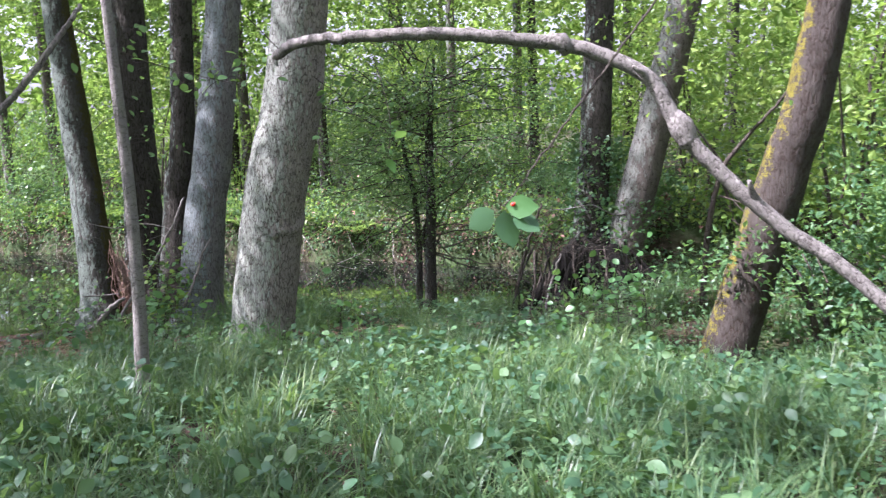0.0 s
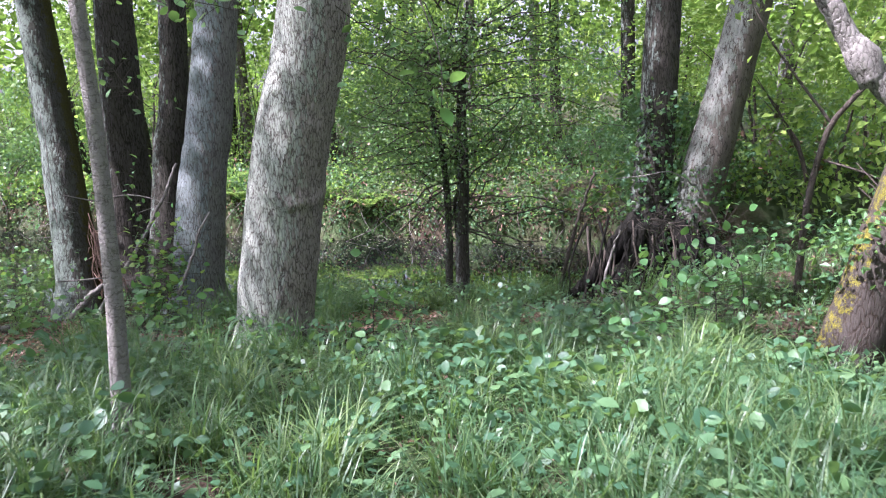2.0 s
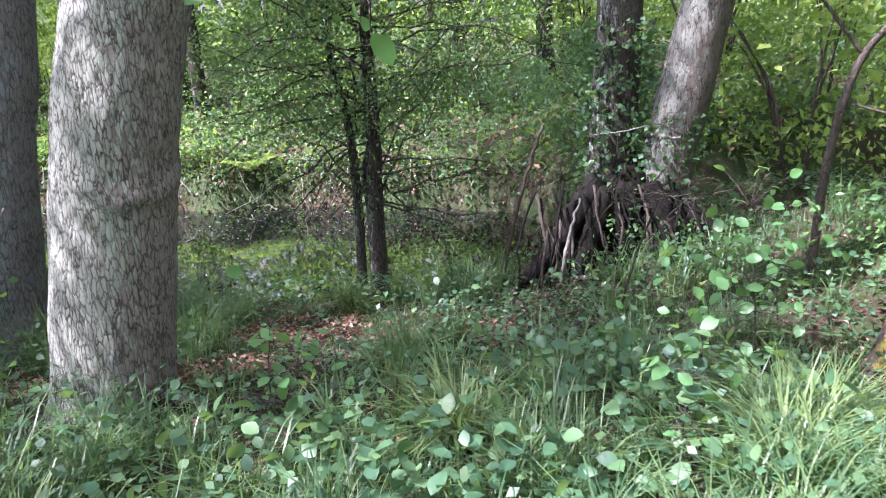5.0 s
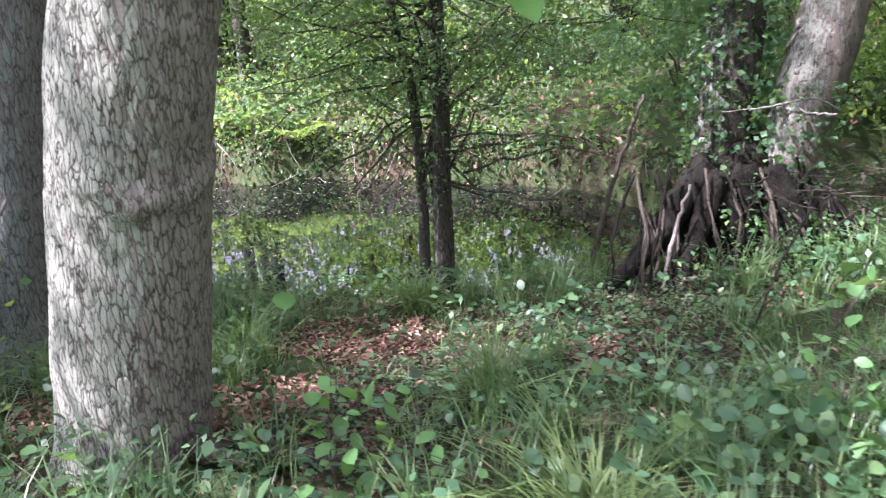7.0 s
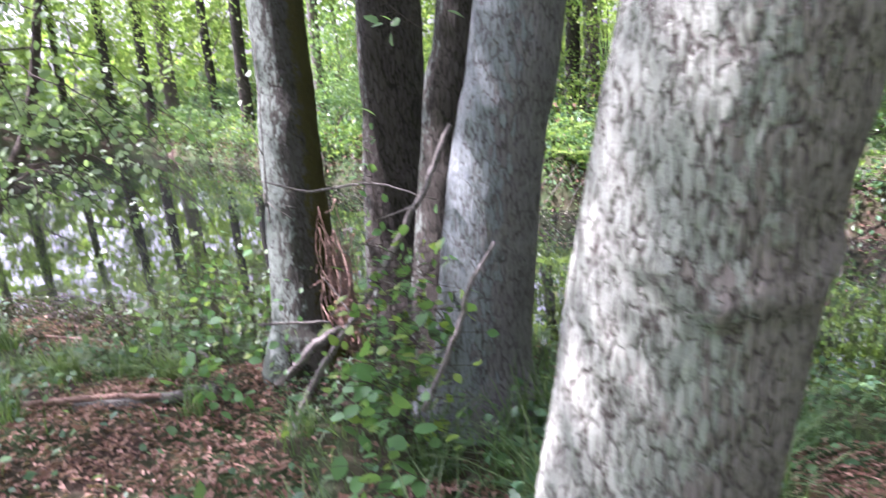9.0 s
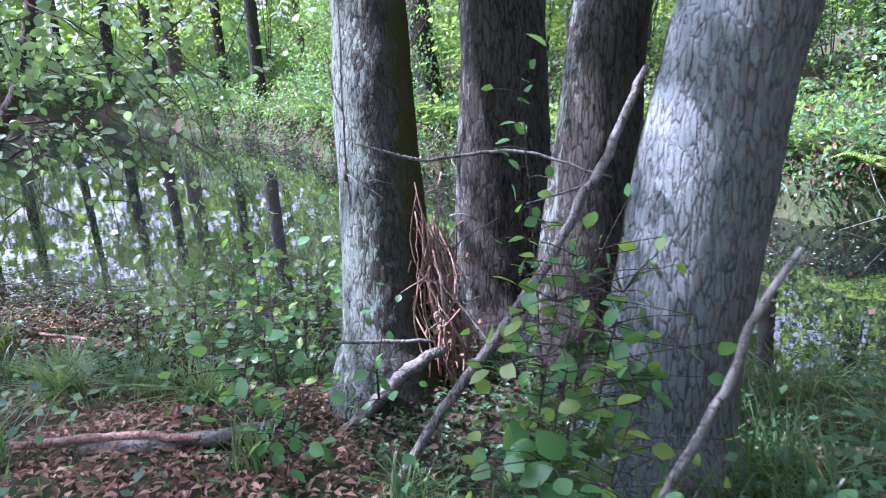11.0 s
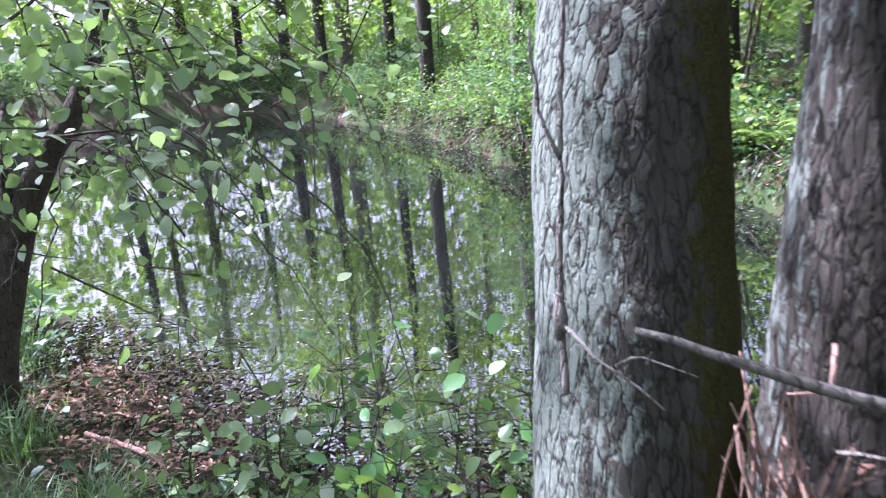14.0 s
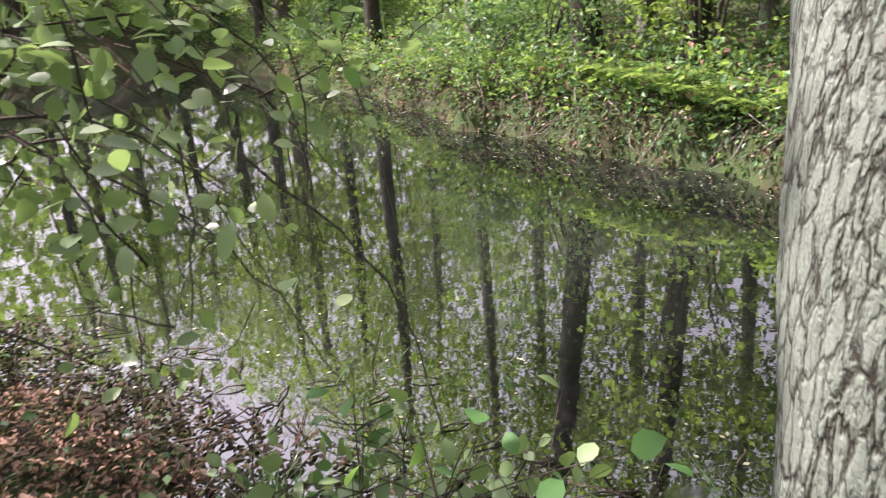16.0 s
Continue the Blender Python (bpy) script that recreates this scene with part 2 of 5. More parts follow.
def tube(points, radii, sides=8, step=0.12, wobble=0.0, relief=None):
    """Vertices and quads of a tapering limb; relief(pos, angle) gives each vertex's shift outwards."""
    c, r = spline(points, radii, step)
    if wobble:
        c = c + rng.normal(0, wobble, c.shape) * np.linspace(0.2, 1, len(c))[:, None]
    d = np.gradient(c, axis=0)
    d /= np.linalg.norm(d, axis=1)[:, None] + 1e-9
    ref = np.array([0.0, 1.0, 0.0]) if abs(d[0, 1]) < 0.9 else np.array([1.0, 0, 0])
    n1 = np.cross(d, ref)
    n1 /= np.linalg.norm(n1, axis=1)[:, None]
    n2 = np.cross(d, n1)
    a = np.linspace(0, 2 * np.pi, sides, endpoint=False)
    ring = n1[:, None] * np.cos(a)[None, :, None] + n2[:, None] * np.sin(a)[None, :, None]
    v = c[:, None] + ring * r[:, None, None]
    if relief:
        v = v + ring * relief(v.reshape(-1, 3), np.tile(a, len(c))).reshape(len(c), sides)[:, :, None]
    n = len(c)
    i, j = np.meshgrid(np.arange(n - 1), np.arange(sides), indexing="ij")
    k = (j + 1) % sides
    f = np.stack([i * sides + j, i * sides + k, (i + 1) * sides + k, (i + 1) * sides + j], -1).reshape(-1, 4)
    caps = np.array([[0, 0, 0, 0]])
    v = v.reshape(-1, 3)
    v = np.vstack([v, c[0] - d[0] * 0.002, c[-1] + d[-1] * r[-1] * 0.6])
    m = np.arange(0, sides, 2)
    bot = np.stack([np.full(len(m), n * sides), (m + 2) % sides, (m + 1) % sides, m], -1)
    t0 = (n - 1) * sides
    top = np.stack([np.full(len(m), n * sides + 1), t0 + m, t0 + (m + 1) % sides, t0 + (m + 2) % sides], -1)
    return v, np.vstack([f, bot, top])


def joined(pieces):
    vs, fs, n = [], [], 0
    for v, f in pieces:
        vs.append(v)
        fs.append(np.asarray(f) + n)
        n += len(v)
    return np.vstack(vs), np.vstack(fs)


def fissures(depth, cell, tall, extra=None):
    """Bark relief: plates parted by cracks, with an extra shift if given."""
    def f(pos, ang):
        out = np.empty(len(pos))
        for i, p in enumerate(pos):
            q = Vector((p[0] * cell, p[1] * cell, p[2] * cell * tall))
            q += 0.35 * noise.noise_vector(q * 0.7)
            d = noise.voronoi(q * 0.6)[0]
            out[i] = -depth * max(0.0, 1 - (d[1] - d[0]) / 0.22) + 0.010 * noise.noise(Vector(p) * 3.0) + 0.004 * noise.noise(Vector((p[0], p[1], p[2] * 0.5)) * 12)
        if extra:
            out += extra(pos, ang)
        return out
    return f


def unit(v):
    return v / (np.linalg.norm(v, axis=-1, keepdims=True) + 1e-9)


def leaves(pos, size, up=0.5, width=0.62, fold=0.12, outward=None, rich=False):
    """Leaf blades at the places given: folded along the rib, turned at random but leaning to the light."""
    n = len(pos)
    size = np.broadcast_to(size, (n,))[:, None] * rng.uniform(0.65, 1.3, (n, 1))
    nor = unit(rng.normal(0, 1, (n, 3)) * (1 - up) + np.array([0, 0, 1.0]) * up)
    along = rng.normal(0, 1, (n, 3)) if outward is None else outward + rng.normal(0, 0.5, (n, 3))
    along = unit(along - nor * (along * nor).sum(1, keepdims=True))
    side = np.cross(nor, along)
    if rich:
        prof = ((0.0, 0.0), (0.22, 0.36), (0.5, 0.5), (0.78, 0.34), (1.0, 0.0))
        rows = []
        for u, w in prof:
            droop = -0.18 * u * u
            mid = pos + along * size * u + nor * size * droop
            rows.append((mid, side * size * w * width * 2 * 0.5, nor * size * fold * w))
        vs = []
        for mid, s, h in rows:
            vs += [mid + s + h, mid, mid - s + h]
        v = np.stack(vs, 1)
        base = []
        for r in range(4):
            base += [[3 * r, 3 * r + 1, 3 * r + 4, 3 * r + 3], [3 * r + 1, 3 * r + 2, 3 * r + 5, 3 * r + 4]]
        base = np.array(base)
        return v.reshape(-1, 3), (np.arange(n)[:, None, None] * 15 + base).reshape(-1, 4)
    v = np.stack([pos, pos + along * size * 0.5 + side * size * width * 0.5 + nor * size * fold,
                  pos + along * size, pos + along * size * 0.5 - side * size * width * 0.5 + nor * size * fold], 1)
    return v.reshape(-1, 3), (np.arange(n)[:, None] * 4 + np.arange(4)).reshape(-1, 4)


def cloud(centre, radius, n, clumps, tight=0.20, flat=0.7):
    """Places in clumps that fill an uneven crown."""
    k = unit(rng.normal(0, 1, (clumps, 3))) * rng.uniform(0.35, 1.0, (clumps, 1)) ** 0.6 * np.asarray(radius)
    pick = rng.integers(0, clumps, n)
    spread = np.asarray(radius) * tight * np.array([1, 1, flat])
    return np.asarray(centre) + k[pick] + rng.normal(0, 1, (n, 3)) * spread


# ---- lie of the land ----
NEAR_X = (-60, -29, -12, -10, -8, -6.6, -5.6, -4.8, -2.4, -0.85, 0.9, 2.0, 60)
NEAR_Y = (10, 10, 8.3, 8.35, 8.45, 8.6, 8.9, 9.6, 9.85, 9.55, 9.9, 10.8, 10.8)
FAR_X = (-60, -29, -28, -26, -19, -15, -11.7, -9.2, -6.7, -3.2, -1, 1, 2.0, 60)
FAR_Y = (10, 10, 19, 20.5, 18.7, 17.4, 15.7, 15.1, 14.5, 13.6, 13.3, 12.3, 10.8, 10.8)
WATER_Z = -0.65


def height(x, y):
    """Height of the ground: path bank, pond bed and far bank."""
    x, y = np.asarray(x, float), np.asarray(y, float)
    wig = 0.12 * np.sin(x * 2.3) + 0.08 * np.sin(x * 5.1 + 1)
    d1 = np.interp(x, NEAR_X, NEAR_Y) + wig - y
    d2 = y - np.interp(x, FAR_X, FAR_Y) - wig
    near = np.interp(d1, (0, 0.3, 1.1, 2, 3.1, 5.6, 9.6, 20, 400), (-0.68, -0.62, -0.52, -0.34, -0.18, 0.18, 0.45, 0.6, 1.5))
    far = np.interp(d2, (0, 0.07, 0.2, 0.8, 4, 30, 400), (-0.72, -0.42, -0.17, 0.08, 0.4, 0.9, 3))
    bed = -0.68 - 0.5 * np.clip(np.minimum(-d1, -d2) / 1.2, 0, 1)
    z = np.where(d1 > 0, near, np.where(d2 > 0, far, bed))
    z = z + 0.45 * np.clip((x - 1.7) / 2.0, 0, 1) * np.exp(-((y - 10.8) / 2.6) ** 2)
    z = z + 0.9 * np.clip((-29 - x) / 3, 0, 1) * np.exp(-((y - 15) / 8) ** 2)
    for cx, cy, h, r in ((-3.7, 8.45, 0.30, 0.75), (-1.6, 6.5, 0.10, 0.6), (2.9, 6.6, -0.48, 1.3), (2.7, 4.9, -0.22, 1.3)):
        z = z + h * np.exp(-((x - cx) ** 2 + (y - cy) ** 2) / r ** 2)
    z = z + 0.02 * np.sin(x * 3.1 + y * 1.7) + 0.015 * np.sin(x * 7.3 - y * 6.1) + 0.01 * np.sin(x * 13 + y * 17)
    return z


def axis_steps(lo, hi, step, reach):
    inner = np.arange(lo, hi + step / 2, step)
    grow = step * 1.16 ** np.arange(1, 80)
    out = np.cumsum(grow)
    out = out[out < reach]
    return np.concatenate([(lo - out)[::-1], inner, hi + out])


gx, gy = axis_steps(-17, 5, 0.085, 420), axis_steps(0, 18.5, 0.085, 420)
X, Y = np.meshgrid(gx, gy, indexing="ij")
Z = height(X, Y) + rng.normal(0, 0.006, X.shape)
i, j = np.meshgrid(np.arange(len(gx) - 1), np.arange(len(gy) - 1), indexing="ij")
w = len(gy)
quads = np.stack([i * w + j, (i + 1) * w + j, (i + 1) * w + j + 1, i * w + j + 1], -1).reshape(-1, 4)
ground = part("ground", mesh_from("ground", np.stack([X, Y, Z], -1).reshape(-1, 3), quads, SOIL),
              label="brown woodland soil sloping down to a pond")
tagged(ground, category="ground", kind="structure")
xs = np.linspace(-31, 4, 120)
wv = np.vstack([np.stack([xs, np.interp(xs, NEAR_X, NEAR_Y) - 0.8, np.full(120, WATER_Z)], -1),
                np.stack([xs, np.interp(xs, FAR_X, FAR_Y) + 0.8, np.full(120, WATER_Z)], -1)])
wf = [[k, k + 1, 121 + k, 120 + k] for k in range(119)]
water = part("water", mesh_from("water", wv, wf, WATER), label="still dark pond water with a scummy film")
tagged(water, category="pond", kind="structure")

# ---- trees ----


def crease(pos, ang):
    """The swollen collar round the big trunk, hanging over a groove."""
    da = np.mod(ang - 2.3 + np.pi, 2 * np.pi) - np.pi
    zc = 0.97 + np.where(da < 0, 0.13, 0.06) * da ** 2 + 0.015 * np.sin(ang * 9)
    u = pos[:, 2] - zc
    front = np.exp(-(da / 1.35) ** 4)
    return front * (0.024 * np.exp(-((u - 0.06) / 0.065) ** 2) - 0.016 * (0.6 + 0.4 * np.sin(ang * 13)) * np.exp(-(u / 0.014) ** 2)) + 0.008 * np.exp(-((u - 0.62) / 0.06) ** 2)


def flare(points, radii, amount=1.55):
    """The root flare at the foot of a trunk."""
    p = [np.array(q, float) for q in points]
    foot = p[0] + (p[0] - p[1]) / max(1e-6, np.linalg.norm(p[1] - p[0])) * 0.30
    return [foot, p[0], p[0] + (p[1] - p[0]) * 0.22] + p[1:], [radii[0] * amount * 1.1, radii[0] * 1.22, radii[0]] + list(radii[1:])


def limbs_to(top, n, reach, rise, r0):
    out = []
    for k in range(n):
        a = rng.uniform(0, 2 * np.pi)
        s = np.array(top) - np.array([0, 0, rng.uniform(0, 2.5)])
        e = s + np.array([np.cos(a) * reach, np.sin(a) * reach, rise * rng.uniform(0.5, 1.3)])
        m = (s + e) / 2 + np.array([0, 0, -0.25])
        out.append(tube([s, m, e], [r0, r0 * 0.6, r0 * 0.2], 6, 0.5))
    return joined(out)


def tree(name, points, radii, material, label, crown=None, sides=20, step=0.1, relief=None, leaf=LEAF_CANOPY,
         leaf_size=0.13, leaf_n=2600, limbs=4, flared=1.5, group="", tight=0.20):
    """A tree: trunk, limbs and a crown of small leaves."""
    root = new(name)
    foot = points[0]
    root.location = foot
    off = np.array(foot)
    p, r = flare(points, radii, flared)
    v, f = tube(p, r, sides, step, relief=relief)
    part("trunk", mesh_from("trunk", v - off, f, material), root)
    if crown:
        c, rad = crown
        v, f = limbs_to(points[-1], limbs, rad[0] * 0.7, rad[2] * 0.9, radii[-1] * 0.5)
        part("limb", mesh_from("limb", v - off, f, material), root)
        v, f = leaves(cloud(c, rad, leaf_n, max(12, leaf_n // 220), tight), leaf_size, 0.45)
        part("crown", mesh_from("crown", v - off, f, leaf, False), root)
    tagged(root, label, "tree", group)
    return root


def upward(points, radii, top, r_top, lean=(0, 0)):
    """Carries a trunk's line on to its top."""
    p = np.array(points[-1], float)
    q = [tuple(p + np.array([lean[0] * h, lean[1] * h, h])) for h in ((top - p[2]) * 0.5, top - p[2])]
    return list(points) + q, list(radii) + [(radii[-1] + r_top) / 2, r_top]


pa, ra = upward([(-1.61, 6.44, -0.22), (-1.42, 6.50, 0.95), (-1.26, 6.54, 1.70), (-1.06, 6.58, 2.5)], [0.31, 0.30, 0.285, 0.27], 9, 0.14, (0.15, 0.03))
tree("alder_tree", pa, ra, BARK_A, "large grey tree trunk with fissured bark and a swollen collar", ((-2.6, 8.2, 9.5), (2.2, 2.0, 2.0)),
     160, 0.019, fissures(0.006, 46, 0.26, crease), leaf_size=0.10, leaf_n=3000, limbs=5, tight=0.11)
pb, rb = upward([(-2.93, 7.86, -0.15), (-2.84, 7.90, 0.62), (-2.74, 7.95, 1.25), (-2.62, 8.02, 1.9)], [0.265, 0.245, 0.23, 0.22], 9.5, 0.11, (0.15, 0.08))
tree("alder_tree", pb, rb, BARK_B, "leaning pale grey trunk, lichen carrying bluish sky light, in a clump", ((-2.4, 8.9, 10), (2.8, 2.8, 2.4)),
     90, 0.032, fissures(0.004, 46, 0.22), leaf_size=0.10, leaf_n=9500, tight=0.12, group="stems of the alder clump")
pc, rc = upward([(-4.30, 7.98, -0.12), (-4.36, 8.06, 0.6), (-4.44, 8.17, 1.2), (-4.56, 8.32, 2.0)], [0.235, 0.207, 0.192, 0.18], 9, 0.10, (-0.13, 0.13))
tree("alder_tree", pc, rc, BARK_C, "dark trunk with pale lichen and a strip of moss", ((-5.2, 8.9, 9.5), (2.6, 2.8, 2.4)),
     130, 0.021, fissures(0.003, 40, 0.34), leaf_size=0.10, leaf_n=8500, tight=0.12, group="stems of the alder clump")
pd, rd = upward([(-4.12, 8.87, -0.15), (-4.14, 8.87, 0.55), (-4.13, 8.90, 1.1), (-4.12, 8.93, 1.9)], [0.32, 0.27, 0.24, 0.225], 9.5, 0.11, (0.03, 0.04))
tree("alder_tree", pd, rd, BARK_D, "dark fissured trunk behind the lichen-covered one", ((-3.8, 10.0, 10), (2.8, 2.8, 2.4)),
     90, 0.032, fissures(0.008, 34, 0.28), leaf_size=0.10, leaf_n=8500, tight=0.12, group="stems of the alder clump")
pe, re_ = upward([(-3.50, 8.45, -0.1), (-3.43, 8.47, 0.8), (-3.38, 8.50, 1.4), (-3.28, 8.58, 2.1)], [0.27, 0.20, 0.165, 0.15], 9, 0.08, (0.07, 0.05))
tree("alder_tree", pe, re_, BARK_D, "slender dark trunk in the middle of the clump", ((-2.6, 9.6, 10), (2.2, 2.2, 2.2)),
     70, 0.035, fissures(0.006, 34, 0.28), leaf_size=0.10, leaf_n=4500, tight=0.12, group="stems of the alder clump")
pg, rg = upward([(1.72, 9.42, -0.35), (1.76, 9.48, 0.35), (1.80, 9.52, 1.0), (1.86, 9.56, 1.7)], [0.25, 0.225, 0.215, 0.20], 10, 0.11, (0.05, 0.03))
tree("alder_tree", pg, rg, BARK_D, "straight dark trunk with ivy above a mound of roots", ((3.0, 11.6, 10), (2.2, 2.2, 2.0)),
     56, 0.05, fissures(0.006, 38, 0.2), leaf_size=0.12, leaf_n=1300, tight=0.13)
ph, rh = upward([(2.04, 9.3, -0.35), (2.23, 9.35, 0.45), (2.40, 9.4, 1.1), (2.61, 9.45, 1.9)], [0.27, 0.24, 0.23, 0.22], 10, 0.11, (0.25, 0.02))
tree("alder_tree", ph, rh, BARK_G, "leaning grey trunk rising from a mound of roots", ((4.2, 9.6, 10.2), (2.2, 2.2, 2.0)),
     56, 0.05, fissures(0.006, 38, 0.2), leaf_size=0.12, leaf_n=1300, tight=0.13)
MOSSY_LINE = [(2.72, 6.73, -0.73), (2.88, 6.7, -0.33), (3.05, 6.65, 0.38), (3.19, 6.6, 0.92), (3.35, 6.54, 1.54), (3.49, 6.47, 2.12)]
pm, rm = upward(MOSSY_LINE, [0.25, 0.24, 0.225, 0.215, 0.20, 0.185], 7.5, 0.07, (0.15, -0.05))
mossy = tree("mossy_tree", pm, rm, BARK_M, "leaning brown trunk with bright yellow-green moss along its upper side",
             ((4.4, 4.8, 7.6), (2.5, 2.5, 2.0)), 64, 0.03, fissures(0.004, 30, 0.5), leaf_size=0.14, leaf_n=2400)
py, ry = upward([(-1.45, 4.08, 0.12), (-1.42, 4.10, 0.64), (-1.40, 4.11, 1.01), (-1.385, 4.125, 1.7), (-1.39, 4.13, 2.3)], [0.052, 0.046, 0.042, 0.038, 0.036], 4.8, 0.015, (-0.03, 0.05))
young = tree("young_tree", py, ry, SMOOTH, "thin smooth grey young trunk standing in grass", ((-1.7, 4.6, 5.2), (1.0, 1.0, 0.9)), 16, 0.05,
             leaf=LEAF_LIGHT, leaf_size=0.08, leaf_n=320, limbs=4, flared=1.1)

# the dead limb that arches over from the mossy tree
limb = new("dead_limb")
for name, pts, radii, sides, wob in (
        ("stem", [(3.58, 4.49, 0.5), (3.11, 4.68, 0.96), (2.85, 4.77, 1.15), (2.52, 4.86, 1.46), (2.20, 4.92, 1.82), (1.98, 4.95, 2.19), (1.65, 4.98, 2.38),
                  (1.29, 4.99, 2.48), (0.66, 4.94, 2.57), (0.20, 4.90, 2.59), (-0.5, 5.2, 2.62), (-1.05, 6.1, 2.62)],
         [0.045, 0.048, 0.050, 0.050, 0.054, 0.050, 0.050, 0.048, 0.045, 0.043, 0.04, 0.04], 14, 0.005),
        ("knot", [(2.24, 4.92, 1.72), (2.19, 4.93, 1.86), (2.13, 4.94, 1.95)], [0.062, 0.085, 0.055], 10, 0.006),
        ("knot", [(1.45, 4.98, 2.40), (1.40, 4.96, 2.48), (1.33, 4.95, 2.50)], [0.05, 0.06, 0.03], 8, 0.004),
        ("stub", [(2.0, 4.94, 2.16), (1.93, 4.90, 2.24), (1.86, 4.86, 2.27)], [0.03, 0.022, 0.015], 8, 0.003),
        ("stub", [(2.66, 4.82, 1.34), (2.60, 4.78, 1.44), (2.58, 4.74, 1.50)], [0.03, 0.022, 0.014], 8, 0.003)):
    v, f = tube(pts, radii, sides, 0.04, wob)
    part(name, mesh_from(name, v, f, TWIG), limb)
tagged(limb, "bare arching dead grey limb leaning between two trees", "branch")

for base, tip, r0, n in (((1.74, 9.42, 0.0), (1.84, 9.55, 1.7), 0.22, 1300), ((2.05, 9.32, 0.0), (2.3, 9.4, 0.9), 0.26, 600)):
    u, a = rng.random(n) ** 0.8, rng.uniform(0, 6.283, n)
    q = np.array(base) + (np.array(tip) - np.array(base)) * u[:, None]
    out = np.stack([np.cos(a), np.sin(a), np.zeros(n)], 1)
    v, f = leaves(q + out * (r0 + rng.uniform(-0.02, 0.10, (n, 1))), 0.055, 0.3, 0.9, outward=out)
    tagged(part("ivy", mesh_from("ivy", v, f, LEAF_HERB, False), label="dark ivy climbing a grey-brown trunk"), category="ivy", kind="stuff")

# small bushy tree at the water's edge
shore = new("hawthorn_tree")
sv, sf = joined([tube([(-0.60, 9.62, -0.75), (-0.575, 9.72, 0.1), (-0.60, 9.8, 0.9), (-0.72, 9.85, 1.6), (-0.8, 9.9, 2.5)], [0.050, 0.044, 0.040, 0.033, 0.014], 10, 0.06, 0.004),
                 tube([(-0.43, 9.6, -0.75), (-0.41, 9.7, 0.1), (-0.37, 9.75, 0.9), (-0.36, 9.8, 1.7), (-0.25, 9.85, 2.8)], [0.092, 0.078, 0.070, 0.058, 0.018], 10, 0.06, 0.004),
                 tube([(-0.50, 9.66, -0.7), (-0.47, 9.75, 0.0), (-0.50, 9.8, 0.45), (-0.42, 9.82, 0.8), (-0.55, 9.9, 1.5)], [0.03, 0.028, 0.026, 0.024, 0.01], 8, 0.06, 0.003)])
part("trunk", mesh_from("trunk", sv, sf, BARK_D), shore)
tw, tips = [], []
for k in range(96):
    a, z0 = rng.uniform(0, 2 * np.pi), rng.uniform(0.15, 2.8)
    s = np.array([-0.45 + rng.normal(0, 0.1), 9.8, z0])
    L = rng.uniform(0.6, 2.4) * (1 if z0 > 0.8 else 0.7)
    e = s + np.array([np.cos(a) * L, np.sin(a) * L * 0.5 - 0.1, rng.uniform(-0.7, 1.1)])
    e[2] = max(e[2], -0.35)
    m = (s + e) / 2 + np.array([0, 0, rng.uniform(-0.05, 0.25)])
    tw.append(tube([s, m, e], [0.012, 0.008, 0.003], 5, 0.16, 0.045))
    for u in np.linspace(0.3, 1, 9):
        tips.append((s * (1 - u) ** 2 + 2 * m * u * (1 - u) + e * u * u))
for v, f in tw:
    part("twig", mesh_from("twig", v, f, TWIG_DARK), shore)
tips = np.array(tips)
pos = tips[rng.integers(0, len(tips), 24000)] + rng.normal(0, 1, (24000, 3)) * np.array([0.2, 0.2, 0.13])
pos = pos[(pos[:, 2] > 0.75) | (rng.random(24000) < 0.22)]
v, f = leaves(pos, 0.046, 0.4)
part("crown", mesh_from("crown", v, f, LEAF_SMALL, False), shore)
tagged(shore, "bushy small-leaved tree with several thin stems at the waterside", "tree")

# waterside tree with sparse branches over the pond
wt = new("waterside_tree")
v, f = joined([tube([(-8.02, 7.50, -0.6), (-8.01, 7.56, -0.25), (-8.0, 7.67, 0.12), (-7.97, 7.83, 0.55), (-7.93, 8.01, 0.86), (-7.87, 8.23, 1.18), (-7.8, 8.4, 1.7), (-7.7, 8.6, 2.6)],
                    [0.13, 0.105, 0.095, 0.085, 0.07, 0.06, 0.05, 0.03], 12, 0.06, 0.004),
               tube([(-7.98, 7.75, 0.36), (-8.0, 7.78, 0.7), (-8.06, 7.8, 1.19), (-8.15, 7.8, 1.6), (-8.3, 7.8, 2.6)], [0.07, 0.055, 0.045, 0.04, 0.02], 10, 0.06, 0.004),
               tube([(-8.20, 7.45, -0.6), (-8.25, 7.5, 0.1), (-8.22, 7.55, 0.6), (-8.3, 7.6, 1.4)], [0.035, 0.03, 0.026, 0.02], 8, 0.08, 0.004)])
part("trunk", mesh_from("trunk", v, f, TWIG_DARK), wt)
tw, tips = [], []
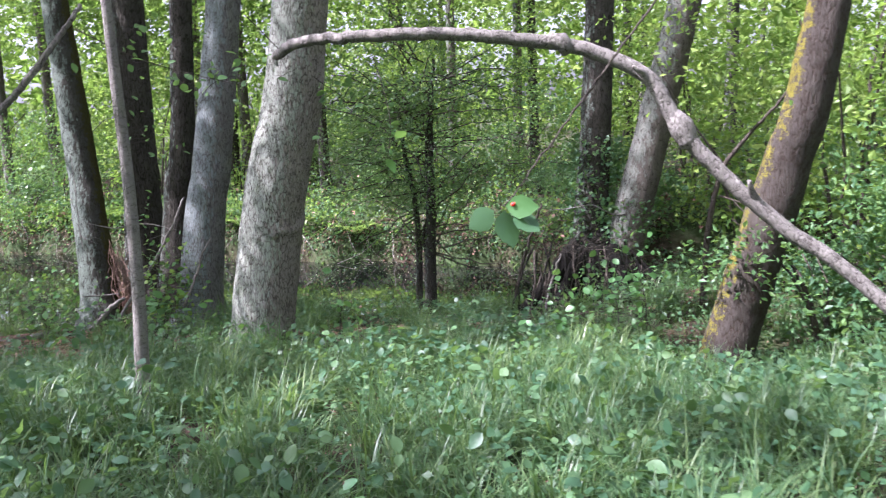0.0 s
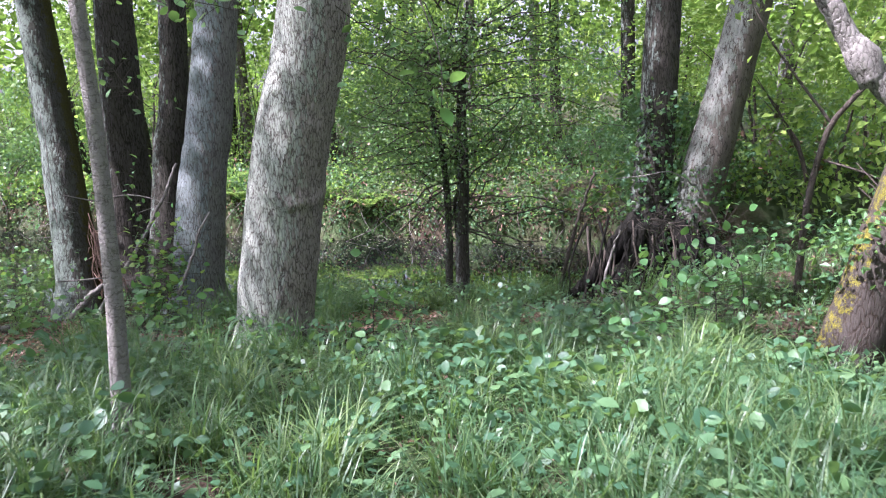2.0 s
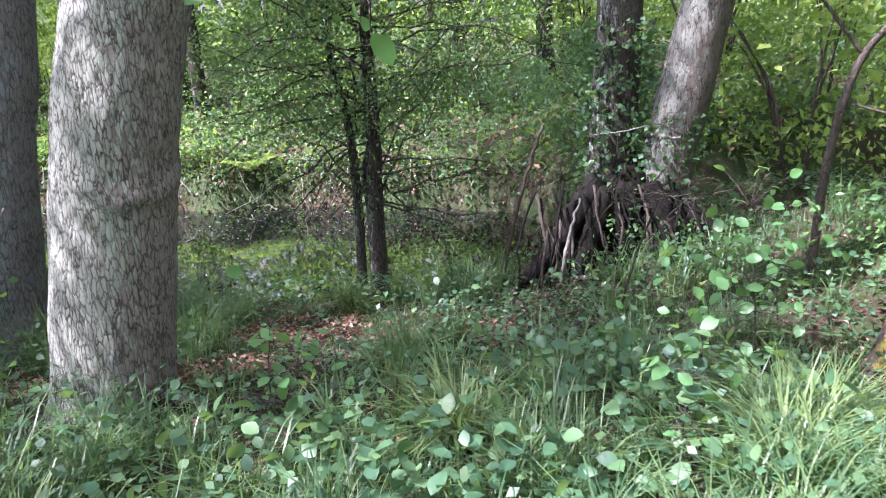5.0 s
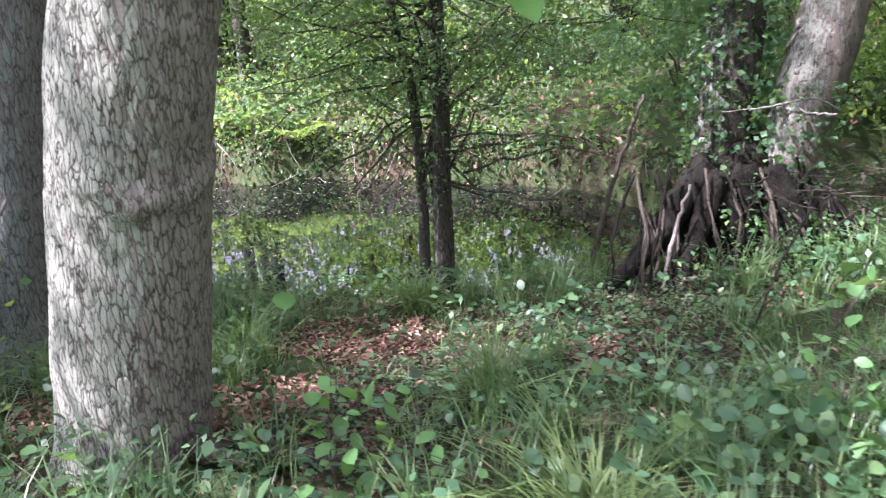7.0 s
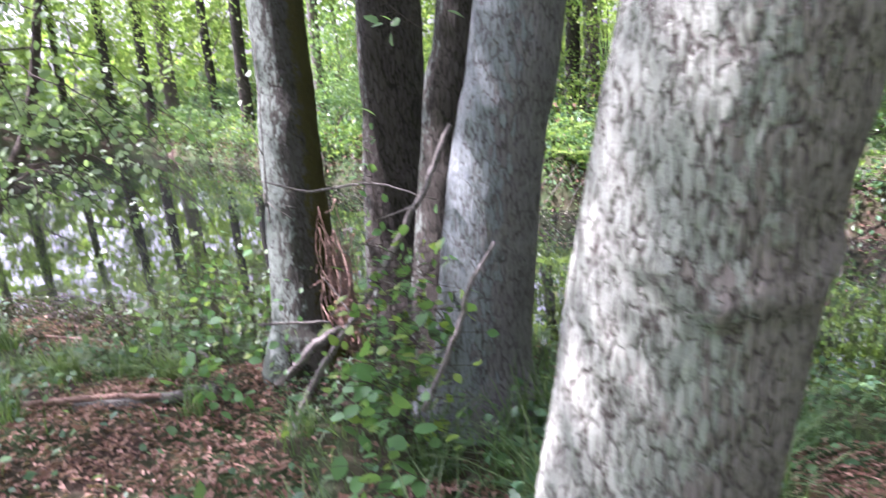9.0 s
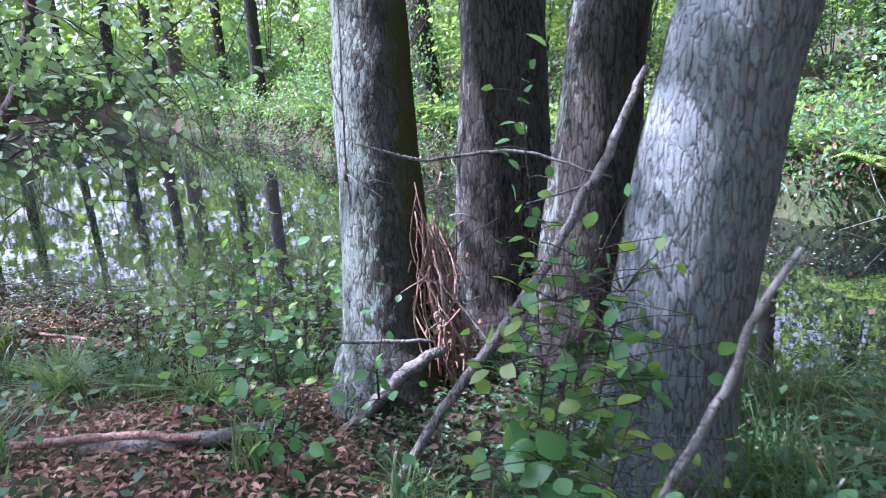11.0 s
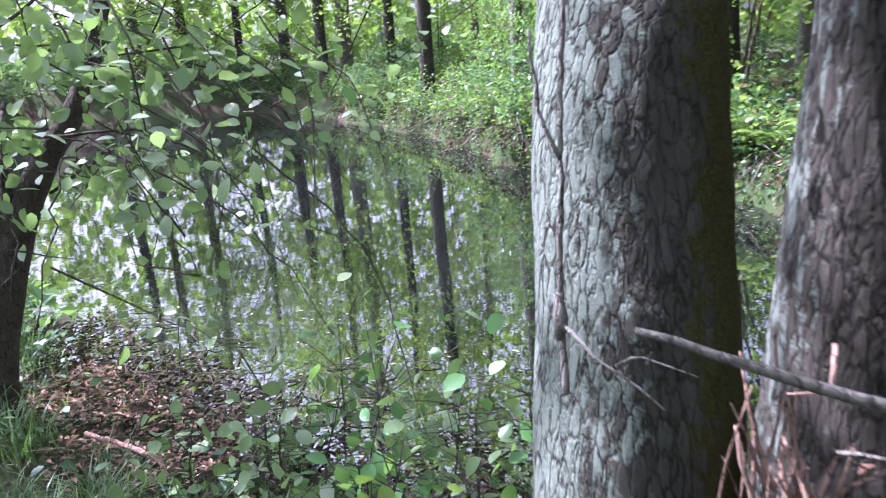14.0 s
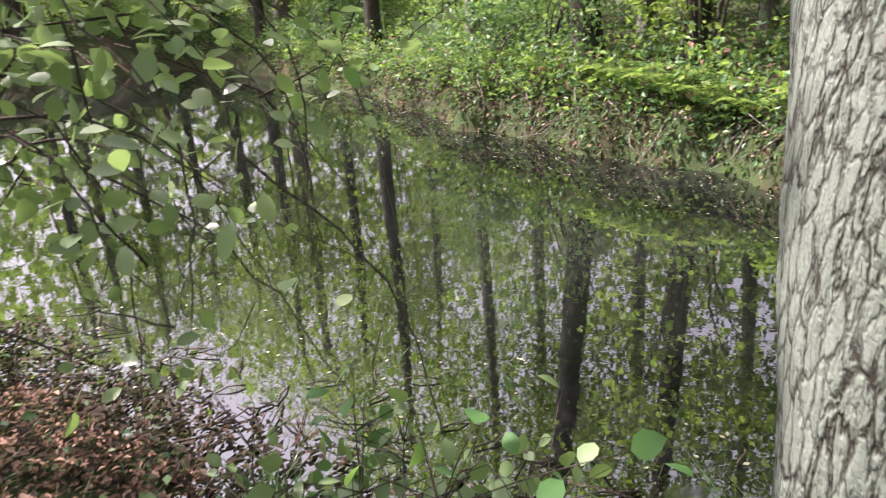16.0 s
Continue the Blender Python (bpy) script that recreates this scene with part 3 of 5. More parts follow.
for k in range(14):
    s = np.array([-7.95, 7.9, 0.0]) + np.array([rng.normal(0, 0.06), rng.normal(0.1, 0.1), rng.uniform(0.5, 2.4)])
    a = rng.uniform(-0.75, 1.15) if k < 26 else rng.uniform(1.5, 4.5)
    L = rng.uniform(1.0, 2.7)
    e = s + np.array([np.cos(a) * L, np.sin(a) * L, rng.uniform(-1.1, 0.1) - 0.1 * L])
    e[2] = max(e[2], 0.45)
    m = (s + e) / 2 + np.array([0, 0, rng.uniform(0.1, 0.4)])
    tw.append(tube([s, m, e], [0.010, 0.006, 0.002], 5, 0.12, 0.022))
    for u in np.linspace(0.3, 1, 9):
        q = s * (1 - u) ** 2 + 2 * m * u * (1 - u) + e * u * u
        tips.append(q)
        if rng.random() < 0.30:
            q2 = q + rng.normal(0, 1, 3) * np.array([0.25, 0.25, 0.15])
            tw.append(tube([q, (q + q2) / 2, q2], [0.005, 0.004, 0.002], 4, 0.1, 0.006))
            tips.append(q2)
for k in range(12):
    s = np.array([rng.uniform(-7.8, -6.3), rng.uniform(7.9, 9.2), rng.uniform(0.95, 1.5)])
    e = s + np.array([rng.uniform(0.0, 0.9), rng.uniform(-0.2, 0.8), -rng.uniform(0.6, 1.3)])
    m = (s + e) / 2 + np.array([0.10, 0.08, 0.16])
    tw.append(tube([s, m, e], [0.005, 0.004, 0.0015], 5, 0.1, 0.014))
    tips.extend([m, e] if k % 3 == 0 else [m])
    for q in range(2):
        u = rng.uniform(0.3, 0.8)
        p = s * (1 - u) ** 2 + 2 * m * u * (1 - u) + e * u * u
        tw.append(tube([p, p + np.array([rng.normal(0, 0.1), rng.normal(0, 0.1), -0.12]), p + np.array([rng.normal(0, 0.2), rng.normal(0, 0.2), -0.3])], [0.003, 0.002, 0.001], 4, 0.08, 0.006))
for v, f in tw:
    part("twig", mesh_from("twig", v, f, TWIG_DARK), wt)
tips = np.array(tips)
tips = tips[(tips[:, 2] > 0.8) | (rng.random(len(tips)) < 0.3)]
pos = tips[rng.integers(0, len(tips), 850)] + rng.normal(0, 0.08, (850, 3))
v, f = leaves(pos, 0.08, 0.5, 0.66, rich=True)
part("crown", mesh_from("crown", v, f, LEAF_PALE), wt)
tagged(wt, "slim dark forked tree with sparse leafy twigs over the water", "tree")

# thin dark sapling beyond the mossy tree
sap = new("sapling")
v, f = joined([tube([(2.91, 8.04, -0.25), (2.95, 8.02, 0.53), (3.01, 8.0, 0.96), (3.11, 7.95, 1.36), (3.34, 7.85, 1.69), (3.6, 7.73, 2.02), (4.0, 7.6, 2.6)], [0.036, 0.032, 0.03, 0.027, 0.02, 0.016, 0.008], 8, 0.06, 0.004),
               tube([(3.11, 7.95, 1.36), (2.97, 8.01, 1.57), (2.66, 8.12, 2.05), (2.4, 8.2, 2.6)], [0.016, 0.014, 0.011, 0.006], 6, 0.08, 0.004),
               tube([(3.07, 7.97, 1.04), (3.34, 7.85, 0.94), (3.57, 7.74, 0.84)], [0.011, 0.009, 0.005], 6, 0.08, 0.003)])
part("trunk", mesh_from("trunk", v, f, TWIG_DARK), sap)
pos = cloud((3.4, 7.9, 2.5), (1.4, 1.0, 0.9), 900, 16)
v, f = leaves(pos, 0.07, 0.5)
part("crown", mesh_from("crown", v, f, LEAF_LIGHT, False), sap)
tagged(sap, "thin dark forked sapling with light green leaves", "tree")

# woodland beyond: trees across the pond and around, and added shade trees
def far_spot(heading, dist):
    a = radians(heading)
    return -4.3 - dist * math.sin(a), 7.05 + dist * math.cos(a)


spots = [(*far_spot(h, d), s, l) for h, d, s, l in (
    (70, 28, 0.2, 0.0), (68, 28.7, 0.17, 0.0), (64.8, 29, 0.2, -0.03), (61, 29.5, 0.16, 0.02), (57.7, 27, 0.2, 0.01), (54.9, 23, 0.18, 0.0),
    (53.2, 23.5, 0.26, 0.02), (46.8, 17.5, 0.18, 0.02), (43, 20, 0.13, -0.03), (31, 12, 0.24, -0.10), (23.5, 11.3, 0.2, -0.05), (14, 12, 0.15, 0.05), (5, 12, 0.14, 0.0),
    (39.5, 14.5, 0.14, 0.02), (27, 15, 0.16, 0.0), (19, 14, 0.15, 0.03), (35, 18, 0.17, 0.0), (49.5, 20, 0.15, -0.02))]
spots += [(x, y, r, l) for x, y, r, l in ((-4.2, 17.2, 0.14, 0.0), (-1.0, 16.8, 0.12, 0.02), (2.2, 16.4, 0.15, 0.0), (-2.6, 19.6, 0.16, -0.02), (0.8, 20.0, 0.14, 0.0), (4.6, 14.6, 0.13, 0.02), (-6.8, 18.8, 0.15, 0.0),
                                          (-3.4, 22.4, 0.15, 0.0), (0.2, 23.2, 0.16, 0.02), (3.4, 21.5, 0.14, 0.0), (-6.4, 23.2, 0.16, 0.0))]
bank_trees = len(spots)
# Unseen trees, added out of view only to block the sun.
shade = [(-7.5, 4.2), (-7.8, 1.3), (-8.6, 3.0), (-3.8, -1.2), (-7.6, -0.8), (-0.8, -2.6), (2.6, -3.0), (-13.5, 2.0), (-5.2, -4.0), (-10.2, 5.7)]
spots += [(x, y, 0.16, 0.0) for x, y in shade]
tries = 0
while len(spots) < 56 and tries < 4000:
    tries += 1
    x, y = rng.uniform(-38, 20), rng.uniform(-14, 36)
    d = np.interp(x, NEAR_X, NEAR_Y) - y
    if (-1.5 < d and y > np.interp(x, NEAR_X, NEAR_Y) - 1.5 and y < np.interp(x, FAR_X, FAR_Y) + 1.5) or (-8 < x < 4.6 and -1.5 < y < 12) or (-6 < x < 7 and 10 < y < 21):
        continue
    if np.interp(x, NEAR_X, NEAR_Y) - 1.0 < y < np.interp(x, FAR_X, FAR_Y) + 1.0:
        continue
    if min((x - a[0]) ** 2 + (y - a[1]) ** 2 for a in spots) < 6:
        continue
    spots.append((x, y, rng.uniform(0.09, 0.2), rng.normal(0, 0.04)))
for k, (x, y, r, lean) in enumerate(spots):
    z = float(height(x, y))
    top = rng.uniform(7.5, 10.5)
    pts = [(x, y, z), (x + lean * 2, y, z + 2), (x + lean * 5, y + 0.1, z + 5), (x + lean * top, y, z + top)]
    cr = rng.uniform(2.2, 3.4)
    lush = y > 11
    over = (x, y) in shade
    tree("woodland_tree", pts, [r, r * 0.92, r * 0.8, r * 0.4], BARK_G if rng.random() < 0.5 else BARK_D, "grey-brown woodland or added shade tree with a light green crown",
         ((x + lean * top, y, z + (top - 1.8 if lush else top)), (2.9, 2.9, 2.4) if over else (cr, cr, 4.2 if lush else rng.uniform(2.4, 3.4))), 12, 0.6, leaf=LEAF_LIGHT if lush and x < -14 or x > -5 and lush else LEAF_CANOPY,
         leaf_size=0.12 if lush else 0.17, tight=0.135 if over else 0.2 if k < bank_trees else 0.15, leaf_n=2900 if over else 6500 if k < bank_trees else 3600 if lush else 1900, group="trees of the wood")


# ---- undergrowth ----
def shrub(name, label, n, radius, leaf, size, stems=5, rich=False):
    root = new(name)
    tw = []
    for k in range(stems):
        a = rng.uniform(0, 2 * np.pi)
        e = np.array([math.cos(a) * radius[0] * 0.7, math.sin(a) * radius[1] * 0.7, radius[2] * rng.uniform(0.9, 1.7)])
        tw.append(tube([(e[0] * 0.06, e[1] * 0.06, -0.15), e * np.array([0.4, 0.4, 0.6]), e], [0.02, 0.014, 0.004], 5, 0.25, 0.02))
    for v, f in tw:
        part("stem", mesh_from("stem", v, f, TWIG_DARK), root)
    pos = cloud((0, 0, radius[2] * 0.95), radius, n, max(10, n // 45), 0.13)
    pos = pos[pos[:, 2] > 0.02]
    v, f = leaves(pos, size, 0.5, rich=rich)
    part("foliage", mesh_from("foliage", v, f, leaf, rich), root)
    return tagged(root, label, "shrub", "undergrowth shrubs")


kinds = [shrub("shrub", "light green leafy shrub in the woodland undergrowth", 1900, (1.3, 1.3, 1.4), LEAF_LIGHT, 0.085),
         shrub("shrub", "dense dull green shrub in the woodland undergrowth", 2000, (1.4, 1.2, 1.1), LEAF_DULL, 0.07),
         shrub("shrub", "tall bright green shrub in the woodland undergrowth", 2000, (1.2, 1.2, 2.2), LEAF_LIGHT, 0.10),
         shrub("shrub", "low bramble with dull green leaves", 1500, (1.0, 1.0, 0.55), LEAF_HERB, 0.075)]
placed = 0
first = {}
# The last eight shrubs are unseen, added to close off light from behind.
wanted = [(-29.8, 10.7), (-30.6, 12.2), (-30.4, 14.8), (-30, 17.4), (-28.2, 8.6), (-30, 20.0), (-18.6, 7.6), (-30, 8.6), (-26, 8.0), (-22, 7.4), (-17, 7.0), (-15, 6.6), (-19, 5.5), (-15.5, 4.6), (4.6, 8.6), (5.4, 7.6), (6.4, 9.0), (4.0, 10.6), (5.6, 10.4), (7.2, 7.2), (3.6, 12.2), (5.2, 12.4), (7.4, 11.2), (6.4, 6.3), (-4, -3.6), (0, -4.2), (3.5, -4.4), (-8, -3), (-10.8, 0.5), (-11, 3.2), (-12, 5.8), (-7.5, 1.0)]
for k in range(6000):
    if placed >= 215:
        break
    x, y = wanted[k] if k < len(wanted) else (rng.uniform(-34, 16), rng.uniform(-10, 34))
    ns, fs = np.interp(x, NEAR_X, NEAR_Y), np.interp(x, FAR_X, FAR_Y)
    if k >= len(wanted) and (ns - 1.2 < y < fs + 0.7 or (-10.5 < x < 3.7 and -3 < y < 9.8) or (3.7 <= x < 5.5 and -3 < y < 6.2)):
        continue
    near_bank = fs + 0.7 <= y < fs + 9 or (3.5 < x < 10 and 5 < y < 15)
    if k >= len(wanted) and not near_bank and rng.random() < 0.45:
        continue
    kind = (2, 0)[k % 2] if k < len(wanted) else int(rng.integers(0, 4)) if y > fs + 1.8 else int(rng.choice([1, 3]))
    m = pose(x, y, float(height(x, y)) - 0.05, 0, 0, rng.uniform(0, 360))
    if kind in first:
        ob = copy_thing(kinds[kind], m)
    else:
        first[kind] = True
        ob = kinds[kind]
        ob.matrix_basis = m
    ob.scale = (rng.uniform(0.75, 1.35),) * 2 + (rng.uniform(0.7, 1.35),)
    placed += 1

# distant woods all round
n = 60000
a, d = rng.uniform(0, 2 * np.pi, n), rng.uniform(30, 52, n)
clump = rng.normal(0, 1.0, (n, 3))
q = np.stack([-5 + np.cos(a) * d, 9 + np.sin(a) * d, rng.uniform(0, 1, n) ** 1.3 * 15], -1)
q = np.round(q / 2.6) * 2.6 + clump
v, f = leaves(q, 0.75, 0.3)
woods = part("far_woods", mesh_from("far_woods", v, f, LEAF_LIGHT, False), label="distant light green woodland foliage")
tagged(woods, category="woodland", kind="stuff")


# ---- grass, herbs and litter ----
def blades(roots, length, lean=0.45, width=0.006):
    n = len(roots)
    L = np.broadcast_to(length, (n,))[:, None] * rng.uniform(0.55, 1.25, (n, 1))
    a = rng.uniform(0, 2 * np.pi, (n, 1))
    out = np.concatenate([np.cos(a), np.sin(a), np.zeros((n, 1))], 1)
    side = np.concatenate([-np.sin(a), np.cos(a), np.zeros((n, 1))], 1) * width * rng.uniform(0.6, 1.3, (n, 1))
    bend = rng.uniform(0.3, 1.6, (n, 1)) * lean
    vs = []
    for u, w in ((0, 1.0), (0.4, 0.95), (0.75, 0.6), (1.0, 0.08)):
        c = roots + out * L * bend * u ** 2 + np.array([0, 0, 1.0]) * L * (u - 0.45 * bend * u ** 2.4)
        vs += [c - side * w, c + side * w]
    v = np.stack(vs, 1)
    base = np.array([[0, 1, 3, 2], [2, 3, 5, 4], [4, 5, 7, 6]])
    return v.reshape(-1, 3), (np.arange(n)[:, None, None] * 8 + base).reshape(-1, 4)


def on_ground(xy, lift=0.0):
    return np.concatenate([xy, (height(xy[:, 0], xy[:, 1]) + lift)[:, None]], 1)


def scatter(n, box, keep):
    xy = np.stack([rng.uniform(box[0], box[2], n), rng.uniform(box[1], box[3], n)], 1)
    return xy[keep(xy[:, 0], xy[:, 1])]


def dry(x, y):
    return y < np.interp(x, NEAR_X, NEAR_Y) - 0.15


def bare(x, y):
    """Patches of leaf litter with little growth."""
    spots = ((-5.0, 7.2, 0.7), (-4.6, 7.35, 0.6), (-6.3, 7.2, 0.3), (-0.9, 8.2, 0.55), (-4.3, 6.7, 0.75), (-3.6, 6.2, 0.7), (-1.0, 6.9, 0.5), (-2.5, 6.7, 0.4), (0.6, 7.4, 0.3), (-7.2, 8.05, 0.5), (-8.0, 8.1, 0.5), (-8.7, 8.5, 0.4))
    out = np.zeros_like(x, bool)
    for cx, cy, r in spots:
        out |= (x - cx) ** 2 + (y - cy) ** 2 < r * r
    return out


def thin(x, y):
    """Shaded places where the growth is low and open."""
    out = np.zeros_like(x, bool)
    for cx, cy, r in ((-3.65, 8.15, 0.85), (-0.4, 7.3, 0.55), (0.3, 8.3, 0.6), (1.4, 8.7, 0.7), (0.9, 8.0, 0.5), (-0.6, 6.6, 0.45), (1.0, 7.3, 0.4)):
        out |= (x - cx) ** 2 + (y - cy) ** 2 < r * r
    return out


def grassy(x, y):
    far_from_path = ~((np.abs(x - np.interp(y, (-0.4, 3, 4.5), (1.3, 0.2, -0.6))) < 0.35) & (y < 4.2) & (y > 1.2))
    return dry(x, y) & ~(bare(x, y) & (rng.random(x.shape) < 0.93)) & ~(thin(x, y) & (rng.random(x.shape) < 0.75)) & (far_from_path | (rng.random(x.shape) < 0.6))


tufts = np.vstack([scatter(800, (-9.5, 0.8, 4.6, 9.6), grassy), scatter(420, (-3.5, 1.0, 3.5, 5.8), grassy)])
root_xy = np.repeat(tufts, 50, 0) + rng.normal(0, 0.055, (len(tufts) * 50, 2))
v1 = blades(on_ground(root_xy, -0.01), np.repeat(rng.uniform(0.20, 0.50, len(tufts)), 50), 0.7, 0.0042)
loose = scatter(26000, (-9.5, 0.6, 4.8, 9.6), grassy)
v2 = blades(on_ground(loose, -0.01), 0.17, 0.6, 0.004)
v, f = joined([v1, v2])
tagged(part("grass", mesh_from("grass", v, f, GRASS), label="long shaded woodland grass in arching tufts"), category="grass", kind="stuff")

# arching sedge tufts that stand out
for k, (x, y, n, L) in enumerate(((-1.12, 4.75, 170, 0.42), (-0.30, 3.75, 170, 0.40), (0.24, 5.75, 240, 0.45), (1.45, 5.2, 200, 0.48), (1.75, 5.6, 200, 0.5),
                                  (-0.05, 7.0, 150, 0.42), (-5.2, 7.5, 160, 0.35), (-6.2, 7.3, 200, 0.4), (0.9, 4.4, 150, 0.42), (-0.6, 8.9, 140, 0.4))):
    rt = on_ground(np.array([[x, y]]) + rng.normal(0, 0.05, (n, 2)), -0.01)
    t = new("sedge_tuft")
    for p in rt:
        v, f = blades(p[None], L, 0.95, 0.0045)
        part("blade", mesh_from("blade", v, f, GRASS_TUFT), t)
    tagged(t, "arching tuft of long sedge grass", "grass", "sedge tufts")

herb_xy = scatter(68000, (-9.5, 0.6, 8.0, 10.7), lambda x, y: dry(x, y) & ~((bare(x, y) | thin(x, y)) & (rng.random(x.shape) < 0.75)) & (np.sin(x * 2.1 + 1) * np.sin(y * 1.9) + rng.normal(0, 0.5, x.shape) > -0.35) & ((x > -2.4) | (rng.random(x.shape) < 0.35)))
pos = on_ground(herb_xy) + np.stack([np.zeros(len(herb_xy)), np.zeros(len(herb_xy)), rng.uniform(0.03, 0.30, len(herb_xy)) ** 1.0], 1)
half = len(pos) // 3
v1, f1 = leaves(pos[:half], 0.060, 0.72, 0.75, 0.1, rich=True)
v2, f2 = leaves(pos[half:], 0.052, 0.72, 0.7, 0.1)
v, f = joined([(v1, f1), (v2, f2)])
tagged(part("ground_herbs", mesh_from("ground_herbs", v, f, LEAF_HERB), label="low broad-leaved herbs covering the woodland floor"), category="herbs", kind="stuff")

patch = np.array([(-1.9, 2.6), (-0.9, 2.0), (-1.3, 3.3), (0.2, 2.5), (1.6, 2.6), (2.3, 3.4), (2.9, 4.2), (1.4, 4.0), (0.5, 4.7), (2.2, 5.3), (-0.2, 5.4), (-2.3, 3.8), (-2.4, 5.2), (1.0, 5.9), (3.3, 5.4), (-2.9, 4.4)])
bxy = patch[rng.integers(0, len(patch), 850)] + rng.normal(0, 0.34, (850, 2))
bxy = np.repeat(bxy[dry(bxy[:, 0], bxy[:, 1])], 3, 0)
lift = np.repeat(rng.uniform(0.10, 0.40, len(bxy) // 3), 3)
pos = on_ground(bxy) + np.stack([rng.normal(0, 0.025, len(bxy)), rng.normal(0, 0.025, len(bxy)), lift], 1)
v, f = leaves(pos, 0.072, 0.6, 0.72, 0.15, rich=True)
tagged(part("brambles", mesh_from("brambles", v, f, LEAF_HERB), label="broad-leaved dull green brambles among the grass"), category="bramble", kind="stuff")

ex = np.concatenate([rng.uniform(-30, -9.3, 14000), rng.uniform(-37, -29.1, 9000)])
ey = np.concatenate([np.interp(ex[:14000], NEAR_X, NEAR_Y) - 0.1 - rng.random(14000) ** 1.5 * 6, rng.uniform(8.5, 21, 9000)])
pos = np.stack([ex, ey, np.maximum(height(ex, ey), WATER_Z) + rng.uniform(0.02, 0.35, 23000)], 1)
v, f = leaves(pos, 0.13, 0.55)
tagged(part("ground_ivy", mesh_from("ground_ivy", v, f, LEAF_DULL, False), label="dull green low growth at the pond's far end"), category="ivy", kind="stuff")

lit = scatter(9000, (-9.5, 1, 4.6, 9.8), dry)
lit2 = scatter(130000, (-9.5, 1, 4.6, 9.8), lambda x, y: dry(x, y) & bare(x, y))
pos = on_ground(np.vstack([lit, lit2]), 0.012) + np.array([0, 0, 1.0]) * rng.uniform(0, 0.02, (len(lit) + len(lit2), 1))
v, f = leaves(pos, 0.046, 0.80, 0.5, 0.2)
tagged(part("leaf_litter", mesh_from("leaf_litter", v, f, LITTER, False), label="dry reddish-brown fallen leaves"), category="leaf litter", kind="stuff")

# The dark leaf colour here puts the trees' shade onto the ground.
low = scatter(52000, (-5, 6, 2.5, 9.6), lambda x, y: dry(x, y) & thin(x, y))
for name, some, size, mat, label, cat in (("leaf_litter", low[::2], 0.04, WET_SHADE_LITTER, "fallen leaves coloured dark for the shade of the trees", "leaf litter"),
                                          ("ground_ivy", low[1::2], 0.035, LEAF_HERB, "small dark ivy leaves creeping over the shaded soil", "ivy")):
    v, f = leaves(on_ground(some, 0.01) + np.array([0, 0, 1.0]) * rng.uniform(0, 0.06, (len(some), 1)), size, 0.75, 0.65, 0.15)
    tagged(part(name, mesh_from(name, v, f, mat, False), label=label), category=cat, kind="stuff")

# bank growth across the water
xs = rng.uniform(-28, 9, 46000)
ys = np.interp(xs, FAR_X, FAR_Y) + 0.22 + rng.uniform(0, 1, 46000) ** 1.7 * 3.6
tuft = np.clip(0.5 + 0.6 * np.sin(xs * 1.7 + ys) * np.sin(ys * 2.3 - xs * 0.6) + rng.normal(0, 0.25, 46000), 0, 1)
pos = np.stack([xs, ys, np.maximum(height(xs, ys), -0.5) + rng.uniform(-0.05, 0.18, 46000) + 0.8 * tuft ** 2 * rng.random(46000)], 1)
pos = pos[rng.random(46000) < 0.45 + 0.55 * tuft]
split = rng.random(len(pos))
for name, lo, hi, size, mat, label in (("bank_bramble", 0.0, 0.18, 0.10, LEAF_LIGHT, "light green bramble along the far bank"),
                                       ("bank_growth", 0.18, 0.62, 0.085, LEAF_DULL, "dull green low growth along the far bank"),
                                       ("bank_ivy", 0.62, 0.94, 0.085, LEAF_HERB, "dark green ivy and bramble over the far bank"),
                                       ("bank_litter", 0.94, 1.0, 0.09, LITTER, "dead brown leaves caught in the far bank's growth")):
    v, f = leaves(pos[(split >= lo) & (split < hi)], size, 0.45)
    tagged(part(name, mesh_from(name, v, f, mat, False), label=label), category="bramble", kind="stuff")
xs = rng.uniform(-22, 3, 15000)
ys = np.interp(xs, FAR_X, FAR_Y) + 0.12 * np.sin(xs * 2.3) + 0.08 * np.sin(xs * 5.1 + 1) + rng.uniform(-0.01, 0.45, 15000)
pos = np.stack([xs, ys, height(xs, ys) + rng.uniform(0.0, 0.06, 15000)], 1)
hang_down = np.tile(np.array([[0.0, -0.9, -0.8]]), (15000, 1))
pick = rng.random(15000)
# The darkest leaves paint in the shadow under the overhanging bank.
for name, keep, size, mat, label in (("bank_litter", pick < 0.13, 0.07, LITTER, "dead leaves clinging to the far bank's edge"), ("bank_litter", (pick >= 0.13) & (pick < 0.6), 0.07, WET_SHADE_LITTER, "leaves coloured dark for shade under the far bank's edge"), ("bank_ivy", pick >= 0.6, 0.085, LEAF_HERB, "dark ivy hanging over the far bank's edge")):
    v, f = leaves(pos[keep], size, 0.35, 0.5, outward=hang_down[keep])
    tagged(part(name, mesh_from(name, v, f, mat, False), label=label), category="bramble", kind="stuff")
rootlets = []
for k in range(190):
    x = rng.uniform(-16, 2)
    y = float(np.interp(x, FAR_X, FAR_Y)) + rng.uniform(0.1, 0.6)
    s = np.array([x, y, float(height(x, y)) + rng.uniform(0.0, 0.25)])
    e = s + np.array([rng.normal(0, 0.35), -rng.uniform(0.1, 0.5), 0])
    e[2] = WATER_Z + rng.uniform(-0.05, 0.12)
    rootlets.append(tube([s, (s + e) / 2 + rng.normal(0, 0.06, 3), e], [0.008, 0.006, 0.003], 5, 0.2, 0.014))
